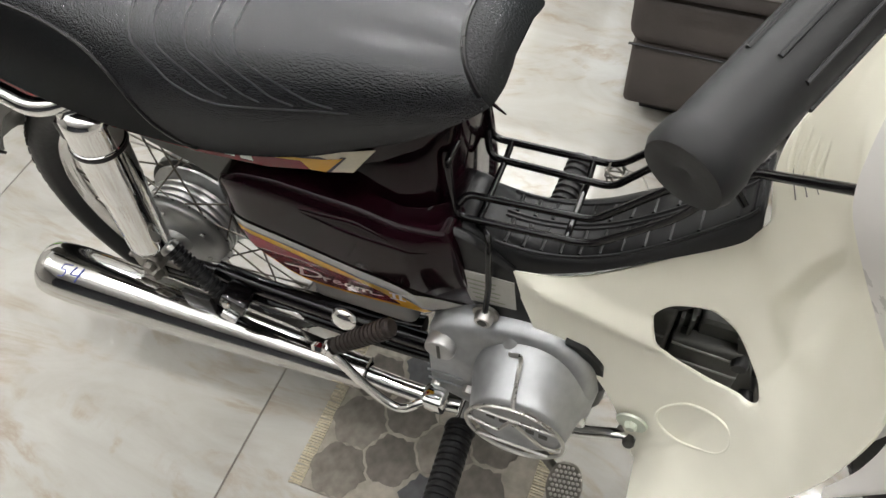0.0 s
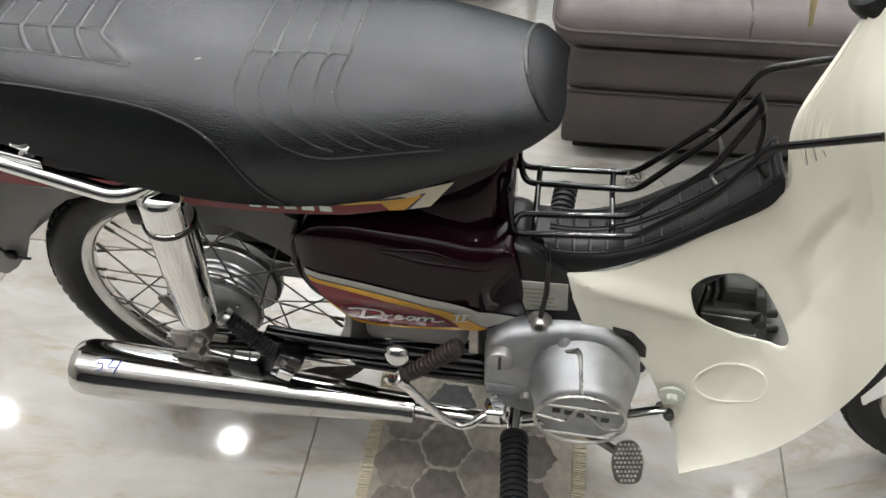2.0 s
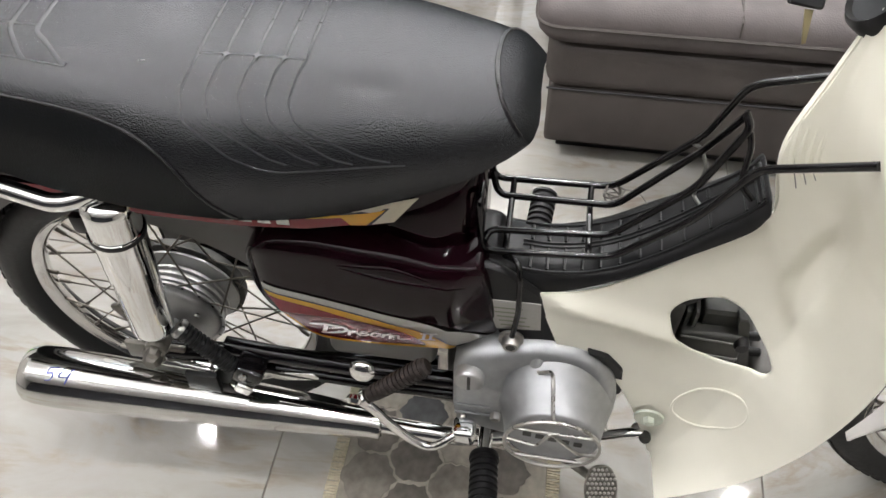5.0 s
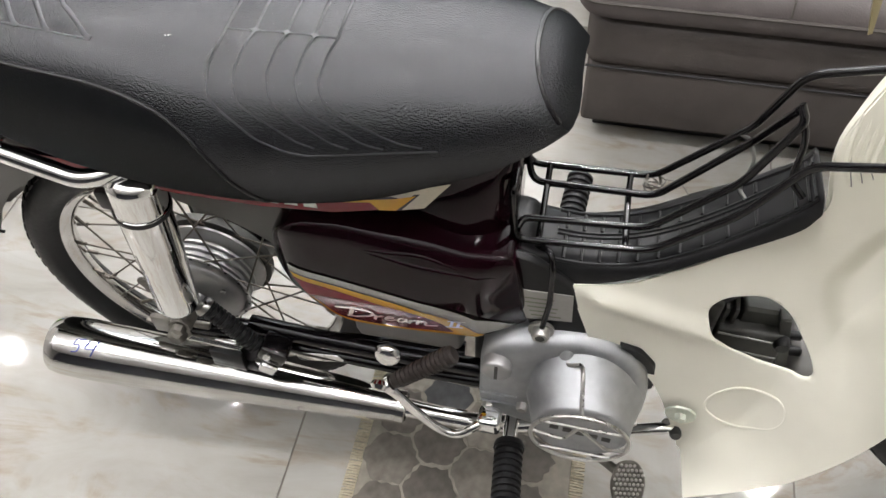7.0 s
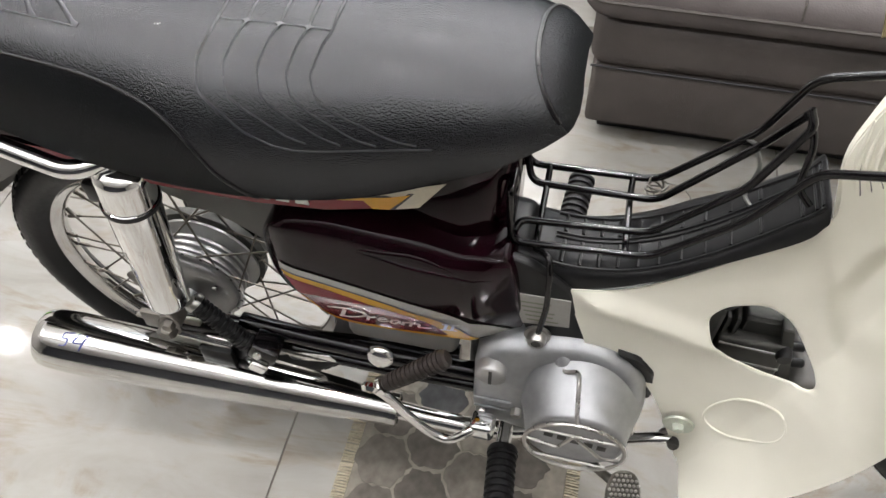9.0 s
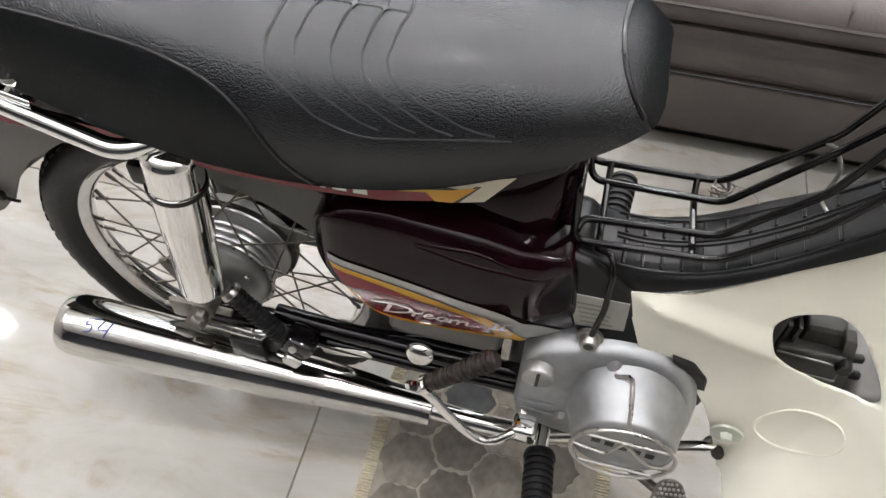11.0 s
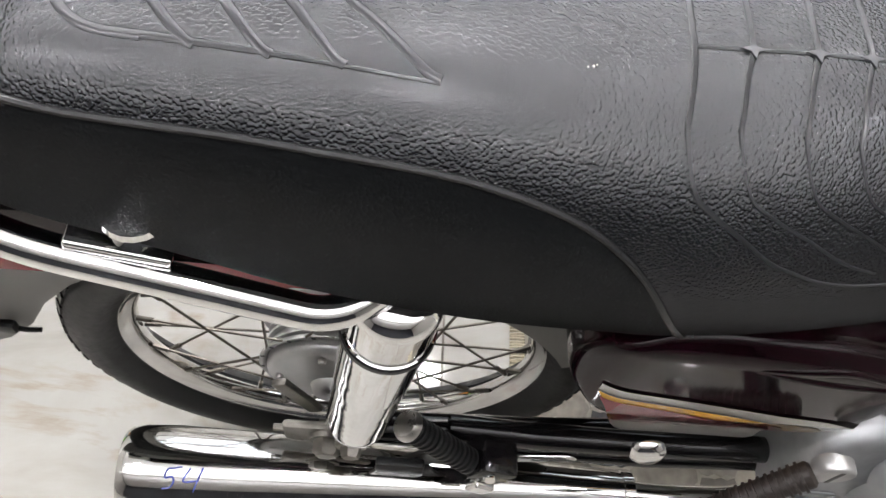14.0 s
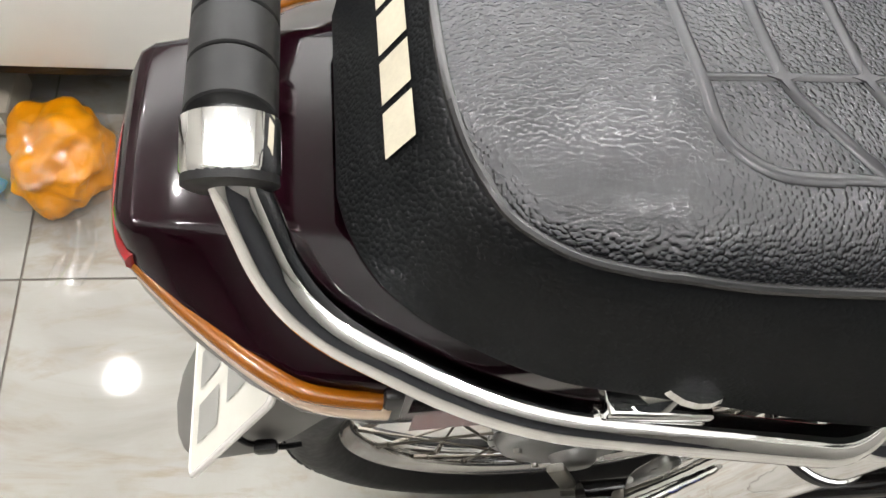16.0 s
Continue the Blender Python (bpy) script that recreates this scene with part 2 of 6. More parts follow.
MAT_CARTON = speckle(material("grey_card", (0.3, 0.27, 0.22), 0.8), (0.3, 0.27, 0.22), 0.1, 60.0, (0.7, 0.9))
MAT_BRASS = material("brass_key", (0.19, 0.16, 0.09), 0.5, 1.0)

# ---- mesh tools ----


def part(name, bm, mat, parent=None, label="", smooth=True, more=()):
    me = bpy.data.meshes.new(name)
    bmesh.ops.recalc_face_normals(bm, faces=bm.faces[:])
    bm.to_mesh(me)
    bm.free()
    if smooth:
        for p in me.polygons:
            p.use_smooth = True
        me.set_sharp_from_angle(angle=radians(42))
    ob = new(name, me)
    me.materials.append(mat)
    for m in more:
        me.materials.append(m)
    ob.parent = parent
    if label:
        ob["label"] = label
    return ob


def thing(name, label, category, group="", kind="", at=(0, 0, 0)):
    ob = new(name)
    ob.empty_display_size = 0.1
    ob.location = at
    return tagged(ob, label, category, group, kind)


def spline(points, per=8, closed=False):
    """A smooth curve through the points, with as many steps between two of them."""
    p = [Vector(q) for q in points]
    n = len(p)
    out = []
    for i in range(n if closed else n - 1):
        a, b = p[i], p[(i + 1) % n]
        z = p[i - 1] if closed or i else a + (a - b)
        c = p[(i + 2) % n] if closed or i + 2 < n else b + (b - a)
        for k in range(per):
            t = k / per
            out.append(0.5 * ((2 * a) + (b - z) * t + (2 * z - 5 * a + 4 * b - c) * t * t + (3 * a - z - 3 * b + c) * t ** 3))
    if not closed:
        out.append(p[-1])
    return out


def bent(points, radius=0.02, per=6):
    """A line through the points with its corners rounded off."""
    p = [Vector(q) for q in points]
    out = [p[0]]
    for i in range(1, len(p) - 1):
        a, b = p[i - 1] - p[i], p[i + 1] - p[i]
        r = min(radius, a.length * 0.48, b.length * 0.48)
        s, e = p[i] + a.normalized() * r, p[i] + b.normalized() * r
        for k in range(per + 1):
            t = k / per
            out.append(s * (1 - t) ** 2 + p[i] * 2 * t * (1 - t) + e * t * t)
    out.append(p[-1])
    return out


def rings(bm, loops, closed=False, caps=True, slot=0):
    """Joins loops of equally many points to a skin."""
    made = [[bm.verts.new(v) for v in loop] for loop in loops]
    n = len(made[0])
    for i in range(len(made) if closed else len(made) - 1):
        a, b = made[i], made[(i + 1) % len(made)]
        for k in range(n):
            try:
                bm.faces.new((a[k], a[(k + 1) % n], b[(k + 1) % n], b[k])).material_index = slot
            except ValueError:
                pass
    if caps and not closed:
        bm.faces.new(list(reversed(made[0]))).material_index = slot
        bm.faces.new(made[-1]).material_index = slot
    return made


def tube(points, radius, sides=10, closed=False, bm=None, caps=True):
    """A round bar along the points; radius is one number or one for each point."""
    bm = bm or bmesh.new()
    p = [Vector(q) for q in points]
    n = len(p)
    r = radius if hasattr(radius, "__len__") else [radius] * n
    tang = [(p[(i + 1) % n] - p[i - 1] if closed or 0 < i < n - 1 else (p[1] - p[0] if i == 0 else p[-1] - p[-2])).normalized() for i in range(n)]
    up = tang[0].orthogonal().normalized()
    loops = []
    for i in range(n):
        up = (up - tang[i] * up.dot(tang[i])).normalized()
        side = tang[i].cross(up)
        loops.append([p[i] + r[i] * (math.cos(a) * up + math.sin(a) * side) for a in (2 * math.pi * k / sides for k in range(sides))])
    rings(bm, loops, closed, caps)
    return bm


def rod(a, b, r0, r1=None, sides=20, bm=None, bevel=0.0):
    r1 = r0 if r1 is None else r1
    a, b = Vector(a), Vector(b)
    if bevel:
        d = (b - a).normalized() * bevel
        return tube([a, a + d, b - d, b], [r0 - bevel, r0, r1, r1 - bevel], sides, bm=bm)
    return tube([a, b], [r0, r1], sides, bm=bm)


def turned(profile, origin, axis, sides=32, closed=False, bm=None):
    """A turned shape: profile of (radius, distance along the axis)."""
    bm = bm or bmesh.new()
    o, d = Vector(origin), Vector(axis).normalized()
    u = d.orthogonal().normalized()
    w = d.cross(u)
    loops = []
    for k in range(sides):
        a = 2 * math.pi * k / sides
        e = math.cos(a) * u + math.sin(a) * w
        loops.append([o + d * h + e * r for r, h in profile])
    made = [[bm.verts.new(v) for v in loop] for loop in loops]
    m = len(profile)
    for k in range(sides):
        a, b = made[k], made[(k + 1) % sides]
        for i in range(m if closed else m - 1):
            j = (i + 1) % m
            try:
                bm.faces.new((a[i], a[j], b[j], b[i]))
            except ValueError:
                pass
    bmesh.ops.remove_doubles(bm, verts=bm.verts[:], dist=1e-5)
    return bm


def block(lo, hi, bevel=0.004, segments=2, bm=None, m=None):
    bm = bm or bmesh.new()
    lo, hi = Vector(lo), Vector(hi)
    made = bmesh.ops.create_cube(bm, size=1.0, matrix=(m or Matrix()) @ Matrix.LocRotScale((lo + hi) / 2, None, hi - lo))["verts"]
    if bevel:
        edges = list({e for v in made for e in v.link_edges})
        bmesh.ops.bevel(bm, geom=edges, offset=bevel, segments=segments, affect="EDGES", profile=0.5)
    return bm


def slab(outline, thickness, bevel=0.0, m=None, bm=None):
    """A flat sheet: outline of (a, b) in the plane, pushed out along the third axis of m."""
    bm = bm or bmesh.new()
    m = m or Matrix()
    b = min(bevel, thickness * 0.45)
    mid = Vector((sum(p[0] for p in outline) / len(outline), sum(p[1] for p in outline) / len(outline)))

    def ring(h, inset):
        out = []
        for p in outline:
            v = Vector(p)
            d = v - mid
            out.append(m @ Vector((*(v - d.normalized() * inset), h)))
        return out
    loops = [ring(0, b), ring(b, 0), ring(thickness - b, 0), ring(thickness, b)] if b else [ring(0, 0), ring(thickness, 0)]
    rings(bm, loops)
    return bm


def round_corners(points, radius, per=5):
    p = [Vector((*q, 0)) for q in points]
    out = []
    n = len(p)
    for i in range(n):
        a, b = p[i - 1] - p[i], p[(i + 1) % n] - p[i]
        r = min(radius, a.length * 0.48, b.length * 0.48)
        s, e = p[i] + a.normalized() * r, p[i] + b.normalized() * r
        for k in range(per + 1):
            t = k / per
            v = s * (1 - t) ** 2 + p[i] * 2 * t * (1 - t) + e * t * t
            out.append((v.x, v.y))
    return out


def interp(x, table):
    """Smooth reading of a table of (x, value)."""
    if x <= table[0][0]:
        return table[0][1]
    for (a, va), (b, vb) in zip(table, table[1:]):
        if x <= b:
            return va + (vb - va) * (x - a) / (b - a)
    return table[-1][1]


def dense(table):
    """The same table with rounded corners."""
    return [(v.x, v.y) for v in spline([(x, y, 0) for x, y in table], 8)]


# a plane that faces the bike's right side: first axis forward, second up, third outward
SIDE = Matrix(((1, 0, 0, 0), (0, 0, -1, 0), (0, 1, 0, 0), (0, 0, 0, 1)))


def side_at(y):
    return Matrix.Translation((0, y, 0)) @ SIDE


def bars(name, quads, mat, parent):
    """Plain flat bars, each a piece of its own; every quad is four places."""
    for q in quads:
        bm = bmesh.new()
        bm.faces.new([bm.verts.new(v) for v in q])
        part(name, bm, mat, parent, smooth=False)

# ---- the room ----
X0, X1, Y0, Y1 = -3.6, 3.4, -4.6, 3.6


def room():
    def wall(name, lo, hi):
        pale = name != "wall_south"
        tagged(part(name, block(lo, hi, 0), MAT_WALL_PALE if pale else MAT_WALL, smooth=False), "plain pale painted room wall" if pale else "unseen dark south wall added to darken reflections", "wall", kind="structure")
    # the north wall stands round a wide window, added out of view as fill
    wx0, wx1, wz0, wz1 = -2.4, 2.9, 1.05, 2.85
    bm = bmesh.new()
    for lo, hi in (((X0, Y1, 0), (X1, Y1 + 0.15, wz0)), ((X0, Y1, wz1), (X1, Y1 + 0.15, CEIL)), ((X0, Y1, wz0), (wx0, Y1 + 0.15, wz1)), ((wx1, Y1, wz0), (X1, Y1 + 0.15, wz1))):
        block(lo, hi, 0, bm=bm)
    tagged(part("wall_north", bm, MAT_WALL_PALE, smooth=False), "plain pale painted room wall with an added wide window", "wall", kind="structure")
    win = tagged(thing("added_window", "added wide aluminium framed window that serves as a fill light", "window"), kind="structure")
    for k in range(5):
        x = wx0 + (wx1 - wx0) * k / 4
        part("mullion", block((x - 0.025, Y1 + 0.05, wz0), (x + 0.025, Y1 + 0.10, wz1), 0.003), MAT_GLOSS_WHITE, win)
    for z in (wz0, wz1):
        part("window_frame", block((wx0, Y1 + 0.045, z - 0.025), (wx1, Y1 + 0.105, z + 0.025), 0.003), MAT_GLOSS_WHITE, win)
    # bluish glowing sheet behind the window, added to brighten the seat top
    fill_sheet = material("window_fill_glow", (0.8, 0.8, 0.8), 1.0)
    bsdf(fill_sheet).inputs["Emission Color"].default_value = (0.74, 0.90, 1.0, 1)
    bsdf(fill_sheet).inputs["Emission Strength"].default_value = WINDOW_FILL
    tagged(part("backdrop", block((wx0 - 0.6, Y1 + 0.6, wz0 - 0.6), (wx1 + 0.6, Y1 + 0.62, wz1 + 0.6), 0), fill_sheet, smooth=False), "plain pale glowing fill sheet behind the added window", "backdrop", kind="structure")
    # added dark wall behind the camera, shapes what the bike reflects
    wall("wall_south", (X0, Y0 - 0.15, 0), (X1, Y0, CEIL))
    wall("wall_west", (X0 - 0.15, Y0 - 0.15, 0), (X0, Y1 + 0.15, CEIL))
    wall("wall_east", (X1, Y0 - 0.15, 0), (X1 + 0.15, Y1 + 0.15, CEIL))
    tagged(part("ceiling", block((X0 - 0.15, Y0 - 0.15, CEIL), (X1 + 0.15, Y1 + 0.15, CEIL + 0.15), 0), MAT_CEIL, smooth=False),
           "flat white painted ceiling with round recessed lamps", "ceiling", kind="structure")
    base = tagged(part("floor", block((X0, Y0, -0.12), (X1, Y1, -0.003), 0), MAT_GROUT, smooth=False),
                  "polished cream marble tile floor with thin dark joints", "floor", kind="structure")
    return base


def downlight(x, y):
    lamp = thing("ceiling_light", "round recessed white ceiling downlight, switched on", "lamp", "ceiling downlights", at=(x, y, CEIL))
    part("bezel", turned([(0.050, -0.001), (0.067, -0.001), (0.069, -0.006), (0.051, -0.010), (0.048, -0.004)], (0, 0, 0), (0, 0, 1), 32, True), MAT_CEIL, lamp)
    glow = bpy.data.materials.get("lamp_diffuser")
    if not glow:
        glow = material("lamp_diffuser", (1, 1, 1), 0.5)
        bsdf(glow).inputs["Emission Color"].default_value = (1.0, 0.977, 0.96, 1)
        bsdf(glow).inputs["Emission Strength"].default_value = 45.0
    part("diffuser", turned([(0.0, -0.003), (0.047, -0.003), (0.048, -0.001)], (0, 0, 0), (0, 0, 1), 32), glow, lamp, "glowing white diffuser")
    data = bpy.data.lights.new("downlight", "AREA")
    data.shape, data.size, data.energy, data.color = "DISK", 0.095, LAMP_W, (1.0, 0.977, 0.96)
    ob = new("downlight", data)
    ob.location = (x, y, CEIL - 0.012)


FLOOR = room()
for lx in LAMP_X:
    for ly in LAMP_Y:
        downlight(lx, ly)


def fill_cove(y, tilt, watts):
    """An added white trough, out of view, whose fill lamp throws its light up onto the ceiling."""
    o = thing("fill_trough", "added white trough with a fill uplight that brightens the ceiling", "lamp", "ceiling uplights")
    for lo, hi in (((X0 + 0.2, y - 0.09, 2.16), (X1 - 0.2, y + 0.09, 2.175)), ((X0 + 0.2, y - 0.09, 2.175), (X1 - 0.2, y - 0.078, 2.25)), ((X0 + 0.2, y + 0.078, 2.175), (X1 - 0.2, y + 0.09, 2.25))):
        part("board", block(lo, hi, 0.002), MAT_CEIL, o)
    for x in (X0 + 0.5, (X0 + X1) / 2, X1 - 0.5):
        part("hanger", rod((x, y, 2.175), (x, y, CEIL - 0.001), 0.006, sides=10), MAT_GLOSS_WHITE, o)
    data = bpy.data.lights.new("uplight", "AREA")
    data.shape, data.size, data.size_y, data.energy, data.color = "RECTANGLE", X1 - X0 - 0.5, 0.11, watts, (0.975, 0.98, 0.968)
    ob = new("uplight", data)
    ob.matrix_world = pose((X0 + X1) / 2, y, 2.20, 180 + tilt, 0, 0)


# two added fill lights: a bright ceiling for the seat and chrome to reflect
fill_cove(-1.25, -18, COVE_FILL_W)
fill_cove(2.75, 14, COVE_FILL_W * 3.1)


def ottoman():
    o = thing("ottoman", "brown-grey leather sofa footstool with a padded cushion top", "ottoman", at=(0, 0, 0))
    x0, x1, y0, y1 = 0.535, 1.75, 0.685, 1.42
    part("plinth", block((x0 + 0.03, y0 + 0.06, 0.0), (x1 - 0.03, y1 - 0.05, 0.07), 0.004), MAT_BLACK, o)
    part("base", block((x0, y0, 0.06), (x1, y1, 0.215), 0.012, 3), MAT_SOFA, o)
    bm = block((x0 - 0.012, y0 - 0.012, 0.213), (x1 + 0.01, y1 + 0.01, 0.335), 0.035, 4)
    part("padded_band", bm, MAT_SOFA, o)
    xs = [x0 - 0.04, 1.75 + 0.02]
    for a, b in zip(xs, xs[1:]):
        bm = bmesh.new()
        lo, hi = Vector((a, y0 - 0.045, 0)), Vector((b - 0.003, y1 + 0.02, 0))
        loops = []
        for k in range(9):
            t = k / 8
            ang = -math.pi / 2 + math.pi * t
            inset = 0.042 * (1 - math.cos(ang))
            z = 0.388 + 0.05 * math.sin(ang)
            pts = round_corners([(lo.x + inset, lo.y + inset), (hi.x - inset * 0.35, lo.y + inset), (hi.x - inset * 0.35, hi.y - inset), (lo.x + inset, hi.y - inset)], 0.05, 6)
            loops.append([Vector((x, y, z)) for x, y in pts])
        mid = Vector(((lo.x + hi.x) / 2, (lo.y + hi.y) / 2, 0.446))
        last = loops[-1]
        for k in (0.8, 0.55, 0.3):
            loops.append([Vector((mid.x + (v.x - mid.x) * k, mid.y + (v.y - mid.y) * k, 0.438 + 0.010 * (1 - k))) for v in last])
        rings(bm, loops)
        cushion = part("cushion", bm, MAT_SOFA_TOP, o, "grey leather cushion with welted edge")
        welt = [Vector((v.x, v.y, 0)) for v in loops[4]]
        part("welt", tube([(v.x, v.y, 0.392) for v in spline(welt, 1, True)], 0.004, 6, True), MAT_SOFA, cushion)
    part("cushion_seam", tube([(0.872, y0 - 0.044, 0.40), (0.872, y0 - 0.036, 0.425), (0.872, y0 - 0.002, 0.4385), (0.872, y0 + 0.1, 0.4405), (0.872, y1, 0.4385)], 0.0022, 6), MAT_SOFA, o)
    part("seam", tube([(x0 - 0.006, y0 - 0.002, 0.214), (x1, y0 - 0.002, 0.214)], 0.0025, 6), MAT_BLACK, o)
    return o


def armchair():
    o = thing("armchair", "dark brown leather armchair side standing on the tiles", "armchair")
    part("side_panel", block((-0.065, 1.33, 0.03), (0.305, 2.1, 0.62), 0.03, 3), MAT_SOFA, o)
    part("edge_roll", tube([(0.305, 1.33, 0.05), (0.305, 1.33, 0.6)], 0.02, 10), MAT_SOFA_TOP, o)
    part("foot", block((0.2, 1.38, 0), (0.27, 1.45, 0.035), 0.004), MAT_BLACK, o)
    return o


def white_cabinet():
    o = thing("low_cabinet", "glossy white low cabinet raised on a dark plinth", "cabinet")
    part("body", block((-2.3, 0.53, 0.15), (-0.36, 1.0, 0.62), 0.004), MAT_GLOSS_WHITE, o)
    part("rail", block((-2.29, 0.538, 0.128), (-0.37, 0.99, 0.149), 0.002), MAT_BLACK, o)
    part("plinth", block((-2.25, 0.75, 0.0), (-0.42, 0.97, 0.127), 0.003), MAT_BLACK, o)
    return o


def back_corner():
    o = thing("storage_box", "plain white storage box standing beside the armchair", "box")
    part("box_body", block((-1.1, 1.40, 0.0), (-0.135, 1.95, 0.42), 0.01), MAT_GLOSS_WHITE, o)
    o = thing("floor_speaker", "slim black box between armchair and white box", "box")
    part("case", block((-0.128, 1.37, 0.0), (-0.072, 1.7, 0.40), 0.008), MAT_BLACK, o)
    o = thing("stool", "black metal stool leg on the tiles", "stool")
    part("leg", block((0.402, 1.45, 0.0), (0.432, 1.49, 0.44), 0.006), MAT_PAINT_BLACK, o)
    part("top", block((0.40, 1.45, 0.44), (0.8, 1.85, 0.47), 0.01), MAT_PAINT_BLACK, o)


back_corner()
ottoman()
armchair()
white_cabinet()

# ---- the motorcycle ----
BIKE = thing("motorcycle", "dark maroon and cream underbone motorcycle parked on the tiles", "motorcycle")

# seat: tables along x of half width, bottom, top, squareness, forward shear, height of the piping
SEAT_W = dense([(-0.236, 0.050), (-0.232, 0.066), (-0.224, 0.083), (-0.212, 0.097), (-0.19, 0.111), (-0.15, 0.123), (-0.10, 0.128), (-0.03, 0.133), (0.06, 0.137), (0.15, 0.139), (0.24, 0.136), (0.32, 0.129), (0.39, 0.119), (0.45, 0.106), (0.49, 0.092), (0.505, 0.084), (0.515, 0.077)])
SEAT_B = dense([(-0.236, 0.735), (-0.20, 0.730), (-0.16, 0.716), (-0.12, 0.704), (-0.06, 0.688), (0.0, 0.668), (0.08, 0.654), (0.15, 0.650), (0.22, 0.650), (0.28, 0.656), (0.34, 0.669), (0.40, 0.690), (0.45, 0.708), (0.49, 0.728), (0.515, 0.742)])
SEAT_T = dense([(-0.236, 0.794), (-0.20, 0.801), (-0.12, 0.807), (0.0, 0.809), (0.10, 0.806), (0.17, 0.802), (0.25, 0.806), (0.35, 0.806), (0.42, 0.803), (0.48, 0.796), (0.515, 0.790)])
SEAT_N = [(-0.236, 7.0), (-0.15, 5.2), (0.05, 4.2), (0.2, 3.4), (0.35, 2.9), (0.515, 2.4)]
SEAT_K = dense([(-0.236, 0.60), (-0.20, 0.48), (-0.15, 0.22), (-0.08, 0.0), (0.30, 0.0), (0.42, -0.30), (0.515, -0.82)])
PIPE = dense([(-0.236, 0.7905), (-0.228, 0.7925), (-0.216, 0.794), (-0.20, 0.7945), (-0.16, 0.793), (-0.13, 0.789), (-0.06, 0.786), (0.0, 0.782), (0.06, 0.777), (0.10, 0.7705), (0.135, 0.760), (0.160, 0.745), (0.178, 0.727), (0.195, 0.702), (0.212, 0.674), (0.226, 0.650)])


BACK_CURVE = dense([(-0.2007, 0.0), (-0.1995, 0.033), (-0.1965, 0.056), (-0.1905, 0.076), (-0.179, 0.0945), (-0.156, 0.1085), (-0.117, 0.1165), (-0.052, 0.1215), (0.0, 0.1235), (0.05, 0.124)])


def bulge(x, h):
    """How far the padded side stands out beyond the hem, at the height h (0 hem, 1 top)."""
    return interp(x, [(-0.1, 0.0), (0.10, 0.012), (0.2, 0.019), (0.33, 0.016), (0.46, 0.006), (0.515, 0.0)]) * math.sin(math.pi * min(1.0, h) ** 0.85)


def seat_point(x, a):
    """Skin of the seat at the station x; a runs from 0 (right hem) over 0.5 (top) to 1 (left hem)."""
    w, b, t, n, k = (interp(x, q) for q in (SEAT_W, SEAT_B, SEAT_T, SEAT_N, SEAT_K))
    c, s = math.cos(math.pi * a), math.sin(math.pi * a)
    y = -w * math.copysign(abs(c) ** (2 / n), c)
    z = b + (t - b) * max(0.0, s) ** (2 / n)
    y += math.copysign(bulge(x, (z - b) / (t - b)), y) * (1 if abs(c) > 1e-6 else 0) * min(1.0, abs(y) / 0.06)
    return Vector((x + k * (z - b), y, z))


def seat_a(x, z):
    """The a at which the right side of the station x has the height z."""
    lo, hi = 0.0, 0.5
    for _ in range(40):
        mid = (lo + hi) / 2
        lo, hi = (mid, hi) if seat_point(x, mid).z < z else (lo, mid)
    return hi


def on_seat(x, y=None, z=None, sign=-1, lift=0.0):
    """Place on the skin above (x, y), or at the side at (x, z)."""
    station = x
    for _ in range(4):
        lo, hi = 0.0, 0.5
        for _ in range(36):
            mid = (lo + hi) / 2
            p = seat_point(station, mid)
            low = p.z < z if y is None else -p.y > y
            lo, hi = (mid, hi) if low else (lo, mid)
        p = seat_point(station, hi)
        station += x - p.x
    q, r = seat_point(station, min(0.5, hi + 0.003)), seat_point(station + 0.002, hi)
    n = (r - p).cross(q - p)
    if n.length > 1e-12:
        n.normalize()
        if n.z < 0 and p.z > 0.79 or n.y > 0.3:
            n = -n
        p = p + n * lift
    return Vector((p.x, p.y if sign < 0 else -p.y, p.z))


